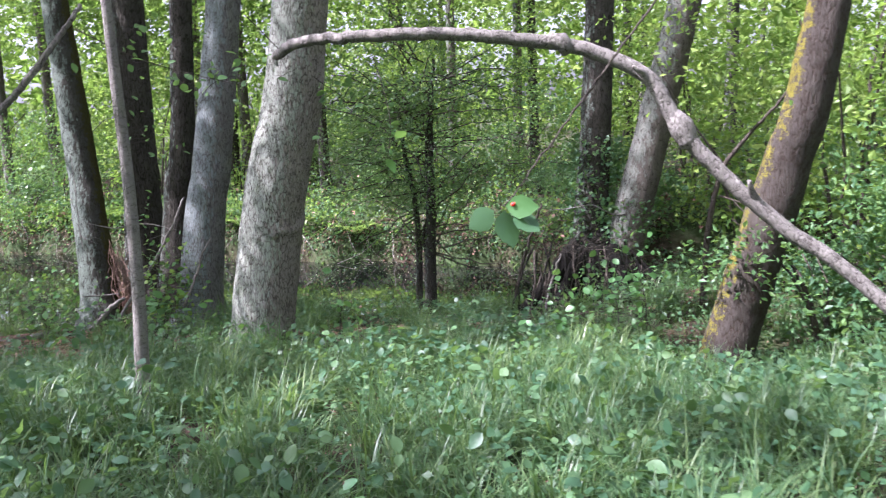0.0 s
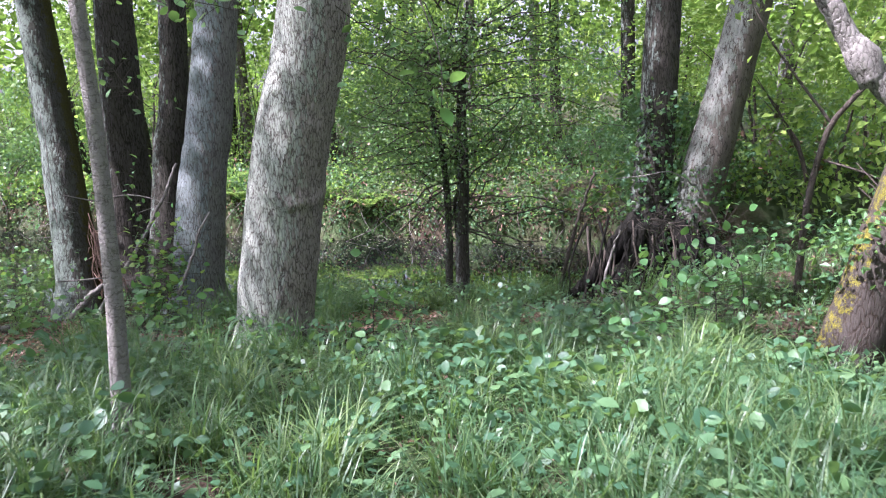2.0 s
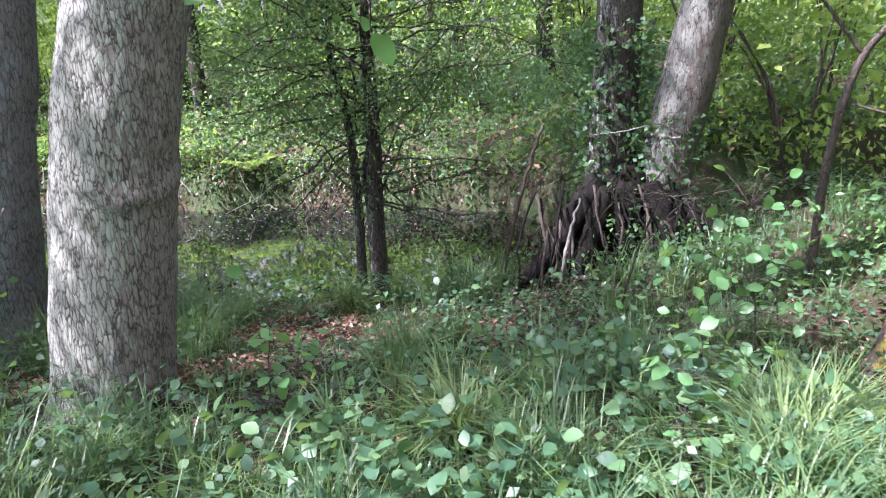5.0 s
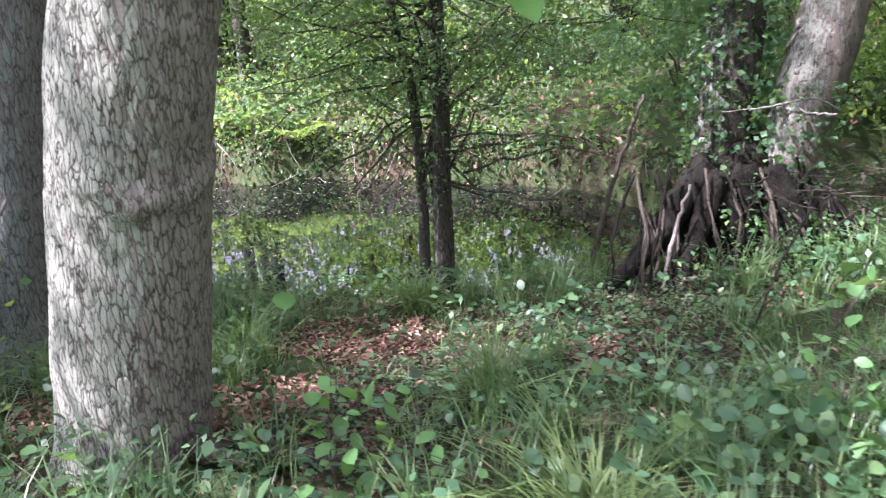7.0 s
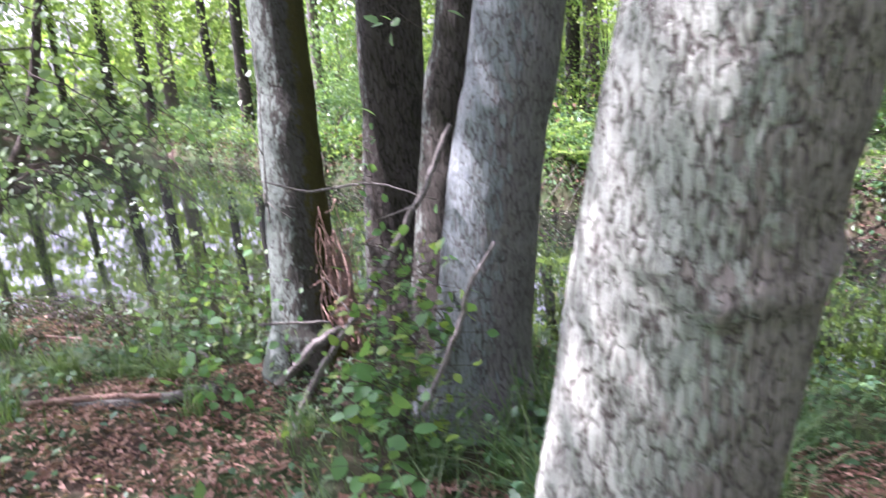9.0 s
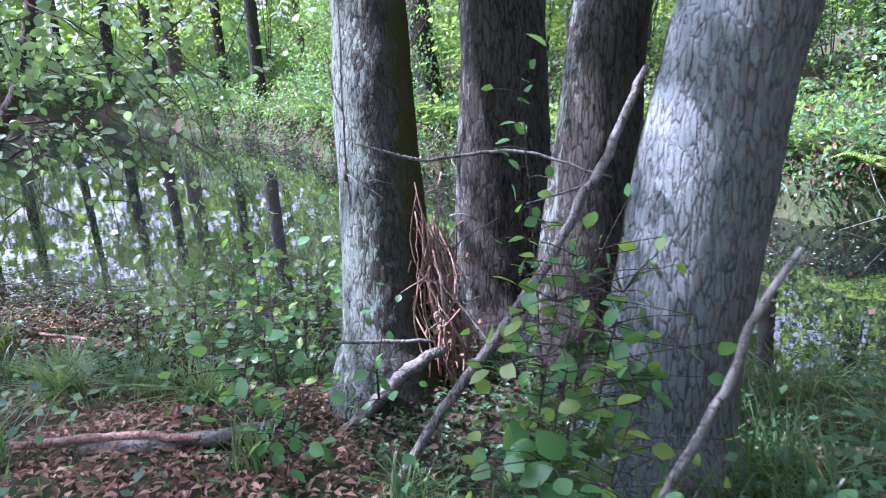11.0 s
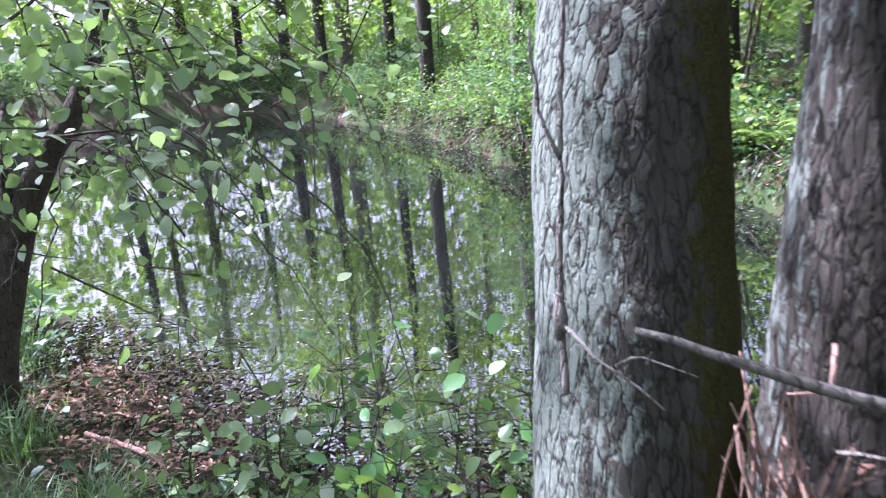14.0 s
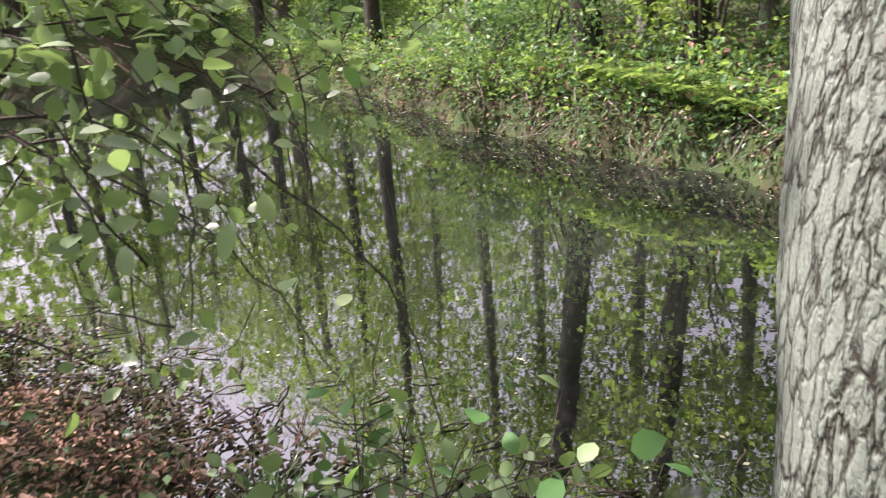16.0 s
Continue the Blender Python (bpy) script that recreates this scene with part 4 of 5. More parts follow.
for name, some, mat, label in (("bank_roots", rootlets[::2], TWIG_DARK, "dark tangle of dead roots along the far bank"),
                               ("bank_roots", rootlets[1::2], TWIG, "grey-brown dead sticks hanging down the far bank")):
    v, f = joined(some)
    tagged(part(name, mesh_from(name, v, f, mat), label=label), category="roots", kind="stuff")

def fern(x, y, n, L):
    """A fern: each arching frond with its leaflets is a part."""
    root = new("fern")
    root.location = (x, y, float(height(x, y)))
    for k in range(n):
        a = 6.283 * k / n + rng.normal(0, 0.2)
        u = np.linspace(0.0, 1.0, 22)
        out = np.array([math.cos(a), math.sin(a), 0])
        c = out * (u * 0.75)[:, None] * L + np.array([0, 0, 1.0]) * (L * (0.95 * u - 0.72 * u ** 2.2))[:, None]
        side = np.array([-math.sin(a), math.cos(a), 0])
        w = L * 0.22 * np.sin(np.pi * np.clip(u * 0.95 + 0.05, 0, 1)) ** 0.8
        pieces = [tube(c[::5], [0.004, 0.002], 4, 0.1)]
        for i in range(2, 22):
            for s in (-1, 1):
                d = side * s + out * 0.35 + np.array([0, 0, -0.15])
                q, e = c[i], c[i] + d * w[i]
                b2 = out * L * 0.018
                pieces.append((np.array([q - b2, (q + e) / 2 - b2 * 1.2, e, (q + e) / 2 + b2 * 1.2]), np.array([[0, 1, 2, 3]])))
        v, f = joined(pieces)
        part("frond", mesh_from("frond", v, f, LEAF_LIGHT, False), root)
    return tagged(root, "green fern with arching fronds on the pond bank", "fern", "ferns")


for x, y, n, L in ((-8.4, 15.6, 11, 0.85), (-9.6, 16.2, 9, 0.7), (-7.2, 15.2, 9, 0.7), (-5.3, 14.6, 9, 0.65), (-11.6, 17.0, 9, 0.7), (-3.5, 14.2, 8, 0.6), (-9.0, 15.75, 10, 0.8), (-7.8, 15.3, 10, 0.75), (-6.4, 14.95, 10, 0.8), (-4.4, 14.2, 9, 0.75), (-10.6, 16.3, 10, 0.8), (-2.6, 13.8, 9, 0.7), (-5.9, 15.3, 10, 0.8), (-12.8, 16.9, 9, 0.8)):
    fern(x, y, n, L)

# leaves and scum on the water
xs = np.concatenate([rng.uniform(-16, 1, 900), rng.uniform(-9.5, -5.2, 160)])
t = rng.random(900) ** 2
ys = np.concatenate([np.interp(xs[:900], FAR_X, FAR_Y) - 0.05 - t * 1.6, np.interp(xs[900:], NEAR_X, NEAR_Y) + rng.random(160) ** 2 * 1.6])
pos = np.stack([xs, ys, np.full(len(xs), WATER_Z + 0.004)], 1)
v, f = leaves(pos, 0.032, 0.985, 0.6, 0.02)
tagged(part("floating_leaves", mesh_from("floating_leaves", v, f, FLOATING, False), label="pale fallen leaves floating on the pond"), category="leaves", kind="stuff")

wx = rng.uniform(-9.8, -5.0, 9000)
wy = np.interp(wx, NEAR_X, NEAR_Y) + 0.12 * np.sin(wx * 2.3) + rng.normal(-0.25, 0.35, 9000)
pos = np.stack([wx, wy, np.maximum(height(wx, wy), WATER_Z) + rng.uniform(0.006, 0.03, 9000)], 1)
pos = pos[wy < np.interp(wx, NEAR_X, NEAR_Y) + 0.35]
v, f = leaves(pos[::2], 0.055, 0.8, 0.5, 0.2)
tagged(part("pond_edge_debris", mesh_from("pond_edge_debris", v, f, WET_SHADE_LITTER, False), label="dark sodden leaves along the pond's muddy edge"), category="leaf litter", kind="stuff")

# drowned sticks and mud at the near edge
for k in range(130):
    x = rng.uniform(-9.5, -5.2)
    y = float(np.interp(x, NEAR_X, NEAR_Y)) + rng.normal(0.25, 0.28)
    a, L = rng.uniform(0, 6.28), rng.uniform(0.08, 0.35)
    z = max(float(height(x, y)), WATER_Z) + 0.012
    v, f = tube([(x, y, z), (x + math.cos(a) * L / 2, y + math.sin(a) * L / 2, z + 0.012), (x + math.cos(a) * L, y + math.sin(a) * L, z - 0.01)], [0.006, 0.005, 0.003], 5, 0.15, 0.01)
    tagged(part("wet_stick", mesh_from("wet_stick", v, f, TWIG_DARK), label="dark wet stick lying in the pond edge mud"), category="stick", group="sticks at the pond edge")


# ---- sticks, roots and shoots ----
def stick(name, pts, radii, material, label, wobble=0.006, sides=8, more=()):
    v, f = tube(pts, radii, sides, 0.04, wobble)
    ob = part(name, mesh_from(name, v, f, material), label=label)
    for p, r in more:
        v, f = tube(p, r, 6, 0.05, 0.004)
        part("twig", mesh_from("twig", v, f, material), ob)
    return tagged(ob, category="branch")


stick("dead_branch", [(-3.76, 7.20, -0.32), (-3.58, 7.30, 0.03), (-3.27, 7.50, 0.53), (-3.10, 7.72, 0.93), (-2.99, 7.86, 1.25)], [0.019, 0.020, 0.019, 0.018, 0.013], TWIG,
      "long diagonal dead branch propped against the clump", more=(([(-3.27, 7.5, 0.53), (-3.05, 7.55, 0.45), (-2.9, 7.6, 0.25)], [0.006, 0.005, 0.003]),
                                                                            ([(-3.12, 7.70, 0.88), (-3.22, 7.66, 0.84), (-3.34, 7.62, 0.80)], [0.005, 0.004, 0.002]),
                                                                            ([(-3.40, 7.42, 0.33), (-3.52, 7.46, 0.42), (-3.68, 7.52, 0.50)], [0.004, 0.003, 0.002])))
stick("dead_twig", [(-3.96, 7.44, 1.03), (-3.87, 7.51, 0.99), (-3.76, 7.59, 0.95), (-3.64, 7.66, 0.96), (-3.49, 7.74, 0.97), (-3.34, 7.80, 0.94), (-3.12, 7.87, 0.86)],
      [0.004, 0.006, 0.007, 0.007, 0.007, 0.006, 0.004], TWIG, "thin crooked pale twig across the clump", 0.003)
stick("dead_twig", [(-4.21, 7.49, 0.16), (-4.06, 7.63, 0.14), (-3.89, 7.75, 0.13)], [0.008, 0.010, 0.008], TWIG, "short straight pale dead twig", 0.003)
stick("dead_branch", [(-4.28, 7.52, -0.33), (-4.12, 7.68, -0.15), (-4.0, 7.77, -0.01), (-3.9, 7.85, 0.05)], [0.030, 0.034, 0.032, 0.02], TWIG, "short broken dead branch at the foot of the clump")
stick("dead_branch", [(-2.66, 6.98, 0.16), (-2.53, 7.05, 0.46), (-2.47, 7.10, 0.66), (-2.38, 7.2, 0.85)], [0.014, 0.014, 0.012, 0.008], TWIG, "grey dead stick leaning beside the pale trunk")
stick("dead_branch", [(-5.05, 6.75, -0.20), (-4.75, 7.0, -0.22), (-4.45, 7.3, -0.20)], [0.035, 0.04, 0.03], TWIG, "stout dead branch lying in leaf litter")
stick("dead_branch", [(-5.2, 6.55, -0.12), (-4.9, 6.9, -0.17), (-4.6, 7.0, -0.16)], [0.018, 0.022, 0.015], RED_STICK, "dead branch lying in leaf litter")
stick("surface_root", [(-1.30, 6.30, 0.02), (-1.05, 6.32, -0.06), (-0.85, 6.36, -0.10), (-0.6, 6.45, -0.22)], [0.06, 0.045, 0.045, 0.03], BARK_D, "dark root running out from the big trunk")
stick("dead_branch", [(-7.3, 7.75, -0.44), (-6.9, 7.9, -0.47), (-6.55, 7.85, -0.42)], [0.012, 0.013, 0.009], RED_STICK, "pale stick lying at the pond edge")
stick("dead_branch", [(-5.9, 8.05, -0.45), (-5.4, 7.9, -0.35), (-5.1, 7.75, -0.30)], [0.012, 0.014, 0.009], TWIG, "pale fallen stick in the grass by the water")

stick("dead_branch", [(-3.80, 5.4, 1.85), (-3.64, 5.51, 2.05), (-3.42, 5.69, 2.31), (-3.19, 5.87, 2.64), (-2.9, 6.2, 3.2)], [0.02, 0.028, 0.03, 0.03, 0.02], TWIG, "bare pale dead branch hung up in the trees")

# bundle of reddish sticks wedged between the stems
bundle = new("stick_bundle")
for k in range(64):
    s = np.array([-4.10, 8.06, 0.66]) + rng.normal(0, 1, 3) * np.array([0.035, 0.05, 0.08])
    e = np.array([-3.94, 7.98, -0.14]) + rng.normal(0, 1, 3) * np.array([0.04, 0.05, 0.05])
    s = s + (e - s) * rng.uniform(0, 0.45)
    m, m2 = s + (e - s) * 0.35 + rng.normal(0, 0.04, 3), s + (e - s) * 0.7 + rng.normal(0, 0.04, 3)
    r = rng.uniform(0.002, 0.007) if k > 5 else rng.uniform(0.007, 0.010)
    v, f = tube([s, m, m2, e], [r * 0.6, r, r, r], 5, 0.06, 0.010)
    part("stick", mesh_from("stick", v, f, RED_STICK), bundle)
for k in range(46):
    s = np.array([-4.02, 8.02, 0.25]) + rng.normal(0, 1, 3) * np.array([0.06, 0.06, 0.2])
    e = s + rng.normal(0, 1, 3) * np.array([0.09, 0.09, 0.14])
    v, f = tube([s, (s + e) / 2 + rng.normal(0, 0.03, 3), e], [0.005, 0.004, 0.002], 5, 0.08, 0.004)
    part("twig", mesh_from("twig", v, f, RED_STICK if k % 3 else TWIG), bundle)
caught = np.array([-3.98, 8.0, -0.02]) + rng.normal(0, 1, (220, 3)) * np.array([0.08, 0.07, 0.18])
for p in caught:
    v, f = leaves(p[None], 0.034, 0.3, 0.6, 0.2)
    part("dead_leaf", mesh_from("dead_leaf", v, f, LITTER, False), bundle)
tagged(bundle, "bundle of reddish dead sticks wedged between two trunks", "sticks")

# root mound by the far pair of trunks, its shade put into dark bark
mound = new("root_mound")
for pts, r in (([(1.62, 9.32, 0.35), (1.38, 9.18, 0.05), (1.12, 9.05, -0.25), (0.80, 8.95, -0.5)], (0.11, 0.12, 0.10, 0.05)),
               ([(1.66, 9.22, 0.25), (1.50, 9.0, -0.02), (1.36, 8.85, -0.25), (1.25, 8.7, -0.5)], (0.09, 0.08, 0.07, 0.05)),
               ([(2.0, 9.1, 0.3), (2.08, 8.9, 0.05), (2.14, 8.75, -0.2), (2.18, 8.6, -0.5)], (0.10, 0.09, 0.07, 0.05)),
               ([(2.2, 9.2, 0.2), (2.42, 9.0, -0.02), (2.6, 8.85, -0.2), (2.85, 8.7, -0.5)], (0.10, 0.09, 0.07, 0.05))):
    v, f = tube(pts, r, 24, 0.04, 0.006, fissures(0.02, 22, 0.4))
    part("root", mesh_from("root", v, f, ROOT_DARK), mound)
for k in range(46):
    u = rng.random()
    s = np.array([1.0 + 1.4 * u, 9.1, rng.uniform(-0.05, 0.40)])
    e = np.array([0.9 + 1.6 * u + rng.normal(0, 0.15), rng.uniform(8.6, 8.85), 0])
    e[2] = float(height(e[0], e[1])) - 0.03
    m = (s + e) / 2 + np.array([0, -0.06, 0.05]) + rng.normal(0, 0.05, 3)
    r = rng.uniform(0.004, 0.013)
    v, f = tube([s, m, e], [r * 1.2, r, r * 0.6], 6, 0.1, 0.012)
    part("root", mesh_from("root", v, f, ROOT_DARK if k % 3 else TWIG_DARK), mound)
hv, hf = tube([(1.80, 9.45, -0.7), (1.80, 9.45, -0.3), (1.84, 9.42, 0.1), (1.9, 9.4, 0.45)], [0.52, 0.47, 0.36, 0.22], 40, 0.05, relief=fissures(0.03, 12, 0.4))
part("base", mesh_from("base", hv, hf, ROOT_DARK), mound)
tagged(mound, "dark mound of roots and sticks at the foot of two trunks", "roots")
for pts, r, mat, label in (([(1.16, 8.72, -0.45), (1.24, 8.8, -0.1), (1.38, 8.92, 0.27)], 0.016, TWIG, "pale dead stick leaning on the root mound"),
                           ([(1.30, 8.72, -0.36), (1.65, 8.70, -0.33), (2.1, 8.72, -0.34)], 0.018, TWIG, "pale dead stick lying below the root mound"),
                           ([(0.70, 9.3, -0.62), (0.90, 9.36, 0.15), (1.15, 9.4, 0.85)], 0.022, TWIG_DARK, "thin dark dead pole leaning beside the root mound")):
    stick("dead_branch", pts, [r, r, r * 0.6], mat, label)
tang = []
for k in range(36):
    s = np.array([1.62, 7.35, 0.64]) + rng.normal(0, 1, 3) * np.array([0.16, 0.15, 0.08])
    e = s + rng.normal(0, 1, 3) * np.array([0.13, 0.12, 0.09])
    tang.append(tube([s, (s + e) / 2 + rng.normal(0, 0.03, 3), e], [0.005, 0.0045, 0.002], 5, 0.1, 0.005))
tang.append(tube([(1.4, 7.6, -0.2), (1.5, 7.5, 0.3), (1.62, 7.35, 0.7)], [0.009, 0.008, 0.006], 6, 0.1, 0.005))
tangle = new("twig_tangle")
for v, f in tang:
    part("twig", mesh_from("twig", v, f, TWIG_DARK), tangle)
tagged(tangle, "tangle of thin dark dead twigs", "branch")
n = 2000
q = np.stack([rng.normal(2.1, 0.5, n), rng.normal(9.1, 0.5, n)], 1)
q = np.concatenate([q, (height(q[:, 0], q[:, 1]) + rng.uniform(0, 0.75, n) * np.exp(-((q[:, 0] - 1.9) ** 2 + (q[:, 1] - 9.3) ** 2) / 0.5))[:, None]], 1)
v, f = leaves(q, 0.05, 0.5)
tagged(part("ivy", mesh_from("ivy", v, f, LEAF_DULL, False), label="dull ivy sprawling over the root mound"), category="ivy", kind="stuff")
stick("dead_twig", [(1.25, 7.9, 0.95), (1.5, 7.87, 0.97), (1.72, 7.87, 1.0), (1.9, 7.95, 0.9), (2.1, 8.8, 0.75), (2.25, 9.4, 0.7)], [0.003, 0.005, 0.006, 0.007, 0.008, 0.01], TWIG, "thin white dead twig")


def leafy_shoot(name, stem, places, size, label, leaf=LEAF_BIG, up=0.55, radius=0.005, width=0.72):
    """A shoot whose broad leaves are parts of their own."""
    root = new(name)
    c, _ = spline(stem, [1, 1], 0.03)
    v, f = tube(stem, [radius, radius * 0.8, radius * 0.4], 6, 0.05, 0.003)
    part("stem", mesh_from("stem", v, f, TWIG_DARK), root)
    for p in places:
        d = np.linalg.norm(c - p, axis=1) + 0.6 * np.clip(c[:, 2] - p[2], 0, 1)
        s = c[int(np.argmin(d))]
        held = root
        if np.linalg.norm(s - p) > 0.02:
            v, f = tube([s, (s + p) / 2 + np.array([0, 0, 0.01]), p], [radius * 0.45, radius * 0.35, radius * 0.25], 4, 0.06)
            held = part("stalk", mesh_from("stalk", v, f, TWIG_DARK), root)
        v, f = leaves(np.array([p], float), size, up, width, 0.12, rich=True)
        part("leaf", mesh_from("leaf", v, f, leaf), held)
    return tagged(root, label, "shoot")


def along(stem, n, spread):
    c, _ = spline(stem, [1, 1], 0.05)
    return c[rng.integers(len(c) // 4, len(c), n)] + rng.normal(0, spread, (n, 3))


for stem, n, size, spread in (
        ([(-3.08, 7.25, -0.15), (-3.05, 7.3, 0.1), (-3.02, 7.35, 0.42)], 34, 0.10, 0.11),
        ([(-3.05, 7.0, -0.15), (-3.0, 7.05, 0.15), (-2.95, 7.1, 0.45)], 34, 0.11, 0.12),
        ([(-2.75, 6.7, -0.15), (-2.7, 6.75, 0.1), (-2.65, 6.8, 0.3)], 22, 0.11, 0.12),
        ([(-3.28, 7.6, 0.0), (-3.32, 7.62, 0.75), (-3.34, 7.6, 1.28)], 22, 0.085, 0.07),
        ([(-4.55, 7.3, -0.25), (-4.6, 7.3, 0.0), (-4.55, 7.35, 0.2)], 38, 0.10, 0.13),
        ([(-4.2, 7.15, -0.2), (-4.2, 7.2, -0.05), (-4.15, 7.2, 0.08)], 20, 0.09, 0.11),
        ([(-3.1, 7.45, -0.1), (-3.1, 7.5, 0.2), (-3.05, 7.5, 0.6)], 36, 0.075, 0.12),
        ([(-3.0, 7.3, -0.1), (-2.95, 7.35, 0.3), (-2.9, 7.4, 0.6)], 34, 0.08, 0.12),
        ([(-4.9, 7.75, -0.3), (-4.95, 7.8, 0.0), (-4.9, 7.85, 0.3)], 30, 0.07, 0.13),
        ([(-5.3, 8.0, -0.45), (-5.35, 8.05, -0.1), (-5.3, 8.1, 0.25)], 34, 0.09, 0.14),
        ([(-5.9, 8.3, -0.5), (-5.9, 8.35, -0.2), (-5.95, 8.4, 0.05)], 30, 0.09, 0.14),
        ([(-4.85, 8.2, -0.3), (-4.85, 8.3, 0.0), (-4.9, 8.35, 0.3)], 20, 0.09, 0.10),
        ([(-2.05, 6.05, -0.1), (-2.0, 6.05, 0.1), (-1.98, 6.05, 0.25)], 18, 0.09, 0.09),
        ([(-1.75, 5.95, -0.1), (-1.75, 5.9, 0.1), (-1.72, 5.9, 0.2)], 14, 0.08, 0.08),
        ([(-0.62, 6.0, -0.1), (-0.65, 6.05, 0.15), (-0.62, 6.1, 0.42)], 22, 0.085, 0.10),
        ([(-0.35, 5.85, -0.1), (-0.38, 5.9, 0.1), (-0.3, 5.95, 0.3)], 20, 0.08, 0.10),
        ([(1.35, 6.1, -0.1), (1.45, 6.2, 0.2), (1.2, 6.3, 0.42)], 30, 0.09, 0.13),
        ([(1.9, 6.6, -0.1), (1.85, 6.6, 0.3), (1.6, 6.6, 0.5)], 36, 0.09, 0.16),
        ([(2.2, 7.0, -0.1), (2.15, 7.0, 0.3), (2.0, 7.0, 0.62)], 36, 0.085, 0.16),
        ([(1.1, 5.4, 0.0), (1.1, 5.4, 0.2), (1.15, 5.45, 0.35)], 24, 0.085, 0.12),
        ([(-4.05, 7.55, -0.1), (-4.0, 7.5, 0.1), (-3.95, 7.5, 0.25)], 16, 0.07, 0.10)):
    leafy_shoot("leafy_shoot", stem, along(stem, int(n * 1.6), spread), size * (0.8 if -3.4 < stem[0][0] < -2.5 else 0.78 if stem[0][0] < -2.5 else 0.9), "low leafy shoot with rounded light green leaves")

for stem, n, size, spread in (
        ([(-3.1, 7.4, -0.1), (-3.08, 7.35, 0.25), (-3.05, 7.4, 0.7)], 50, 0.055, 0.13),
        ([(-3.1, 7.2, -0.1), (-3.1, 7.2, 0.2), (-3.05, 7.25, 0.6)], 60, 0.06, 0.15),
        ([(-2.8, 7.0, -0.1), (-2.8, 7.05, 0.15), (-2.75, 7.1, 0.4)], 46, 0.06, 0.14),
        ([(-4.75, 7.5, -0.25), (-4.75, 7.55, 0.0), (-4.7, 7.6, 0.3)], 40, 0.055, 0.12)):
    leafy_shoot("leafy_shoot", stem, along(stem, n, spread), size, "bushy low shoot with small yellow-green leaves", LEAF_LIGHT)

for stem, n, size, spread in (
        ([(-5.7, 8.1, -0.45), (-5.75, 8.15, -0.2), (-5.7, 8.2, 0.05)], 46, 0.065, 0.14),
        ([(-6.3, 8.2, -0.5), (-6.3, 8.2, -0.3), (-6.35, 8.25, -0.1)], 40, 0.06, 0.14),
        ([(-6.2, 7.8, -0.4), (-6.2, 7.82, -0.2), (-6.15, 7.85, 0.0)], 50, 0.07, 0.12),
        ([(-6.0, 8.1, -0.45), (-6.0, 8.1, -0.2), (-5.95, 8.12, 0.0)], 50, 0.07, 0.12),
        ([(-5.8, 8.45, -0.5), (-5.8, 8.45, -0.2), (-5.78, 8.45, 0.05)], 44, 0.08, 0.11),
        ([(-5.5, 8.7, -0.5), (-5.5, 8.7, -0.2), (-5.45, 8.7, 0.05)], 40, 0.08, 0.11),
        ([(-5.2, 8.25, -0.4), (-5.2, 8.3, -0.1), (-5.15, 8.3, 0.2)], 46, 0.065, 0.14)):
    leafy_shoot("leafy_shoot", stem, along(stem, n, spread), size, "leafy pale green shoot standing at the water's edge", LEAF_PALE)

# dead vine up the lichen-covered trunk
vine = new("dead_vine")
for name, pts, r in (("stem", [(-4.33, 7.80, 0.70), (-4.37, 7.84, 0.85), (-4.39, 7.87, 0.97), (-4.40, 7.89, 1.10), (-4.42, 7.92, 1.25), (-4.44, 7.97, 1.5), (-4.49, 8.03, 1.8)], (0.007, 0.006, 0.006, 0.005, 0.005, 0.004, 0.003)),
                     ("knot", [(-4.35, 7.81, 0.80), (-4.34, 7.80, 0.84), (-4.345, 7.81, 0.88)], (0.008, 0.014, 0.007)),
                     ("twig", [(-4.40, 7.89, 1.10), (-4.44, 7.88, 1.19), (-4.47, 7.90, 1.32)], (0.005, 0.004, 0.003)),
                     ("twig", [(-4.33, 7.80, 0.83), (-4.25, 7.78, 0.80), (-4.14, 7.80, 0.74)], (0.004, 0.003, 0.002)),
                     ("twig", [(-4.22, 7.79, 0.79), (-4.17, 7.80, 0.82), (-4.10, 7.83, 0.79)], (0.003, 0.002, 0.001))):
    v, f = tube(pts, r, 8, 0.03, 0.003)
    part(name, mesh_from(name, v, f, TWIG), vine)
tagged(vine, "thin grey-brown dead vine clinging to a lichen-covered trunk", "vine")

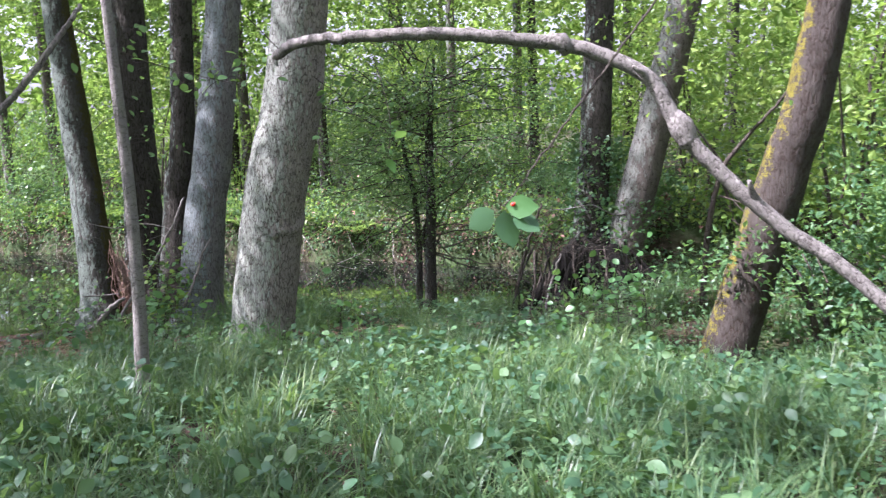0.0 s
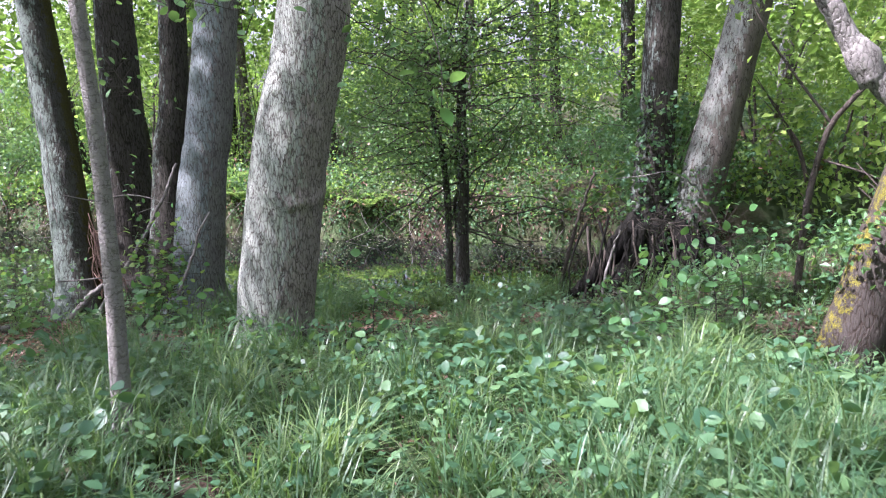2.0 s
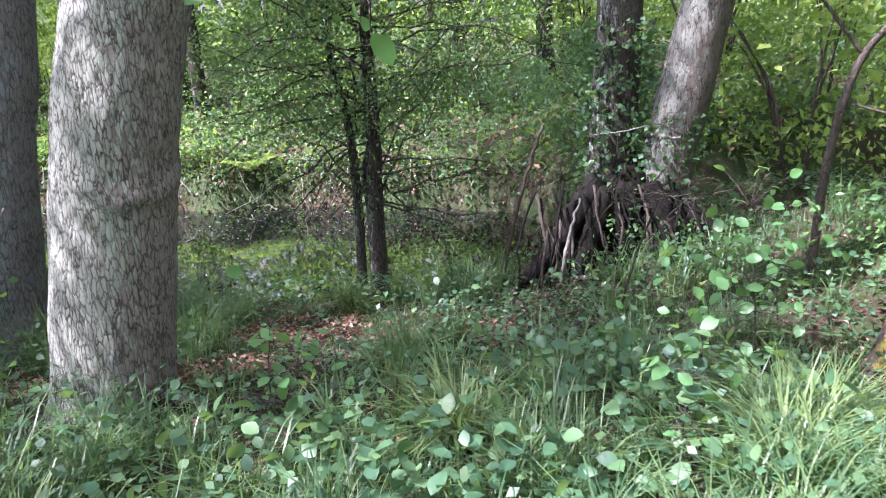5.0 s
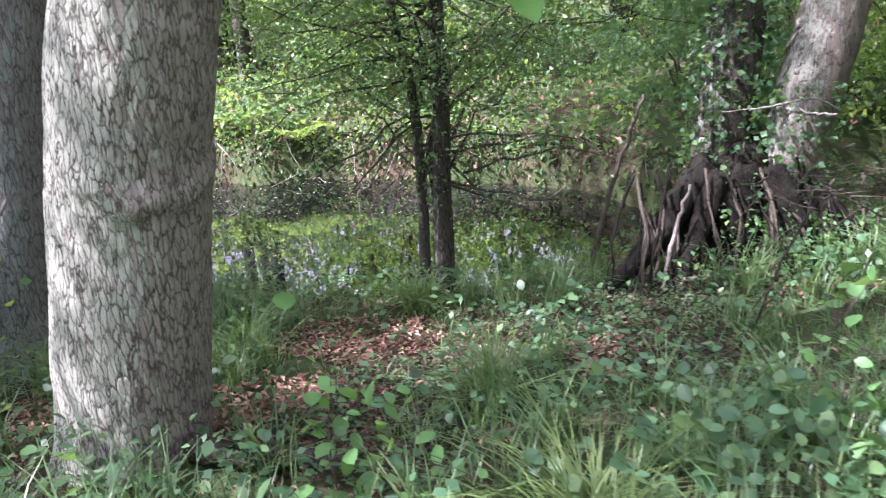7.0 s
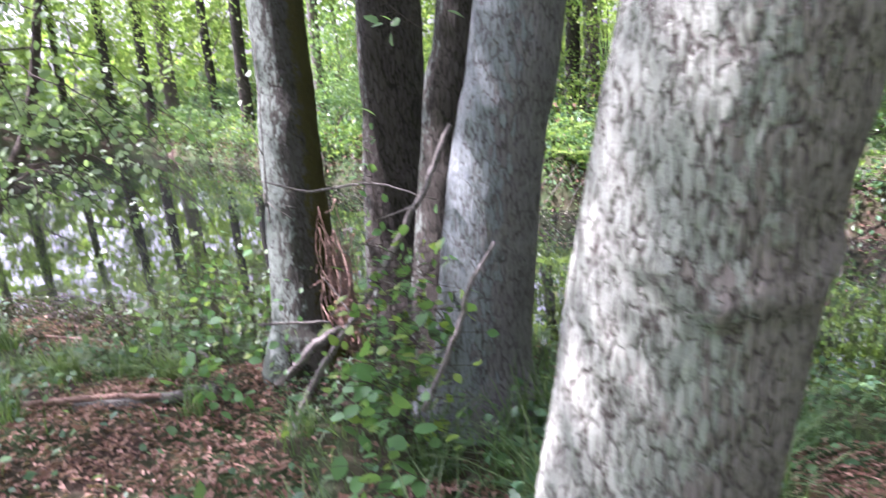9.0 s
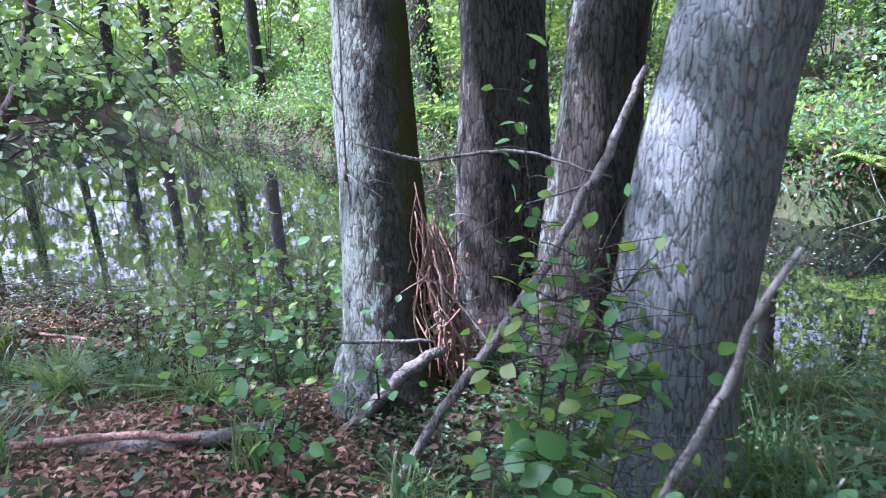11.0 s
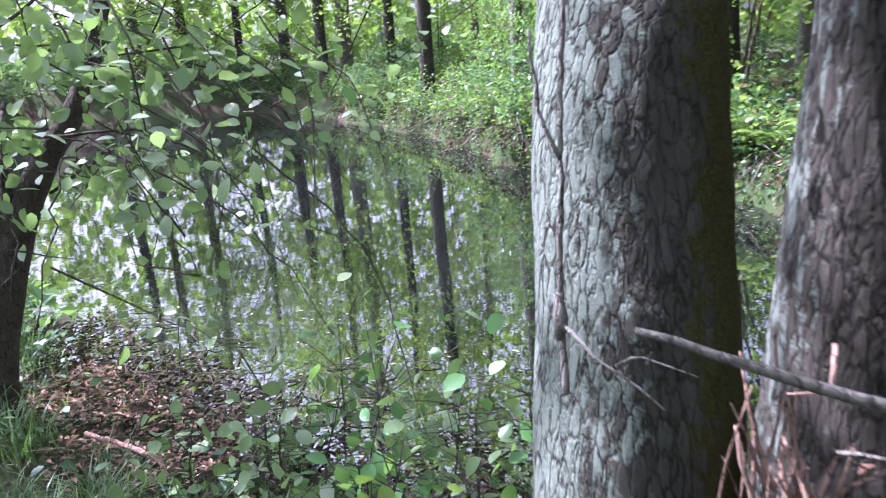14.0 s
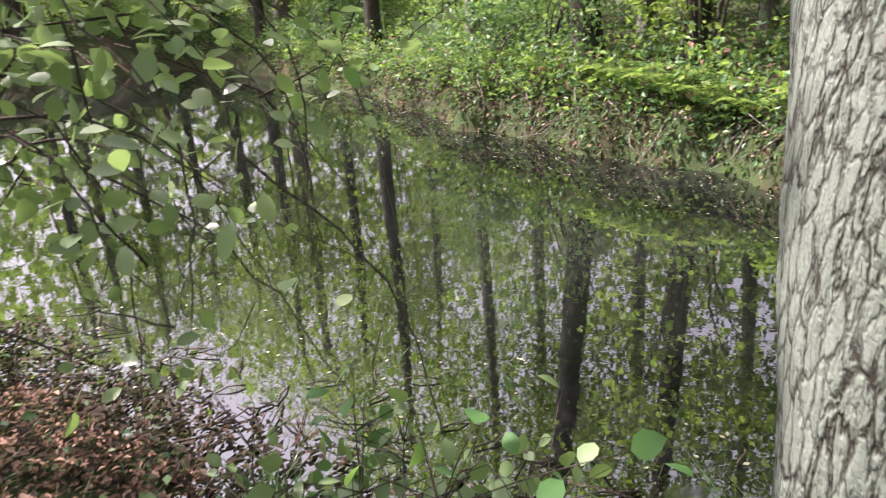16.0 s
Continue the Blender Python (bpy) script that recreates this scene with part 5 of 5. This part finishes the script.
# leaves that hang close to the path
HANG = (1.216, 1.53, 1.770)
hang = leafy_shoot("hanging_twig", [(1.9, 3.0, 2.6), (1.45, 2.2, 2.05), HANG], [HANG], 0.10, "hanging twig with broad drooping leaves and a red berry")
for dx, dz in ((-1.0, -0.7), (-0.15, -1.0), (0.9, -0.15), (0.75, -0.9)):
    v, f = leaves(np.array([[HANG[0] + dx * 0.03, HANG[1], HANG[2] - 0.01]]), 0.10, 0.1, 0.8, 0.08, outward=np.array([[dx * 4, -0.3, dz * 4]]), rich=True)
    part("leaf", mesh_from("leaf", v, f, LEAF_HERB), hang)
bm = bmesh.new()
bmesh.ops.create_uvsphere(bm, u_segments=12, v_segments=8, radius=0.006, matrix=Matrix.Translation((HANG[0] + 0.02, HANG[1] - 0.012, HANG[2] + 0.005)))
me = bpy.data.meshes.new("berry")
bm.to_mesh(me)
bm.free()
me.materials.append(BERRY)
part("berry", me, hang, "glossy red berry")
leafy_shoot("hanging_twig", [(-0.3, 6.6, 2.6), (-0.05, 6.0, 2.05), (0.02, 5.5, 1.68)], along([(-0.1, 6.0, 2.0), (0.0, 5.7, 1.8), (0.02, 5.5, 1.68)], 9, 0.05), 0.11,
            "hanging twig with bright green leaves in front of the pond")
leafy_shoot("hanging_twig", [(-6.2, 9.4, 2.2), (-6.3, 9.0, 1.5), (-6.4, 8.8, 1.1)], along([(-6.25, 9.2, 1.9), (-6.3, 9.0, 1.5), (-6.4, 8.8, 1.1)], 9, 0.05), 0.10,
            "hanging twig with pale green leaves over the water")
for stem, n, size in (([(-5.3, 10.2, 2.3), (-5.75, 9.6, 1.7), (-6.15, 9.0, 1.25)], 26, 0.10), ([(-6.2, 9.6, 2.4), (-6.45, 8.9, 1.75), (-6.6, 8.4, 1.40)], 26, 0.10),
                      ([(-7.6, 8.7, 2.3), (-7.1, 8.4, 1.75), (-6.8, 8.1, 1.45)], 26, 0.095), ([(-4.8, 8.9, 2.3), (-4.75, 8.5, 1.8), (-4.7, 8.3, 1.50)], 9, 0.08)):
    leafy_shoot("overhanging_branch", stem, along(stem[1:], n, 0.10), size * 0.78, "overhanging branch with pale glossy leaves above the water", LEAF_PALE)
for s in (([(-1.35, 6.2, 3.0), (-0.9, 6.4, 2.5), (-0.35, 6.6, 2.05), (0.05, 6.8, 1.75)], 60), ([(-2.6, 5.6, 2.9), (-2.0, 5.6, 2.6), (-1.2, 5.7, 2.35)], 60),
          ([(-3.4, 7.5, 2.3), (-3.1, 7.5, 1.9), (-2.9, 7.6, 1.7)], 24)):
    leafy_shoot("overhanging_branch", [s[0][0], s[0][1], s[0][-1]], along(s[0], s[1], 0.13), 0.075, "thin overhanging branch with dull green leaves", LEAF_DULL)
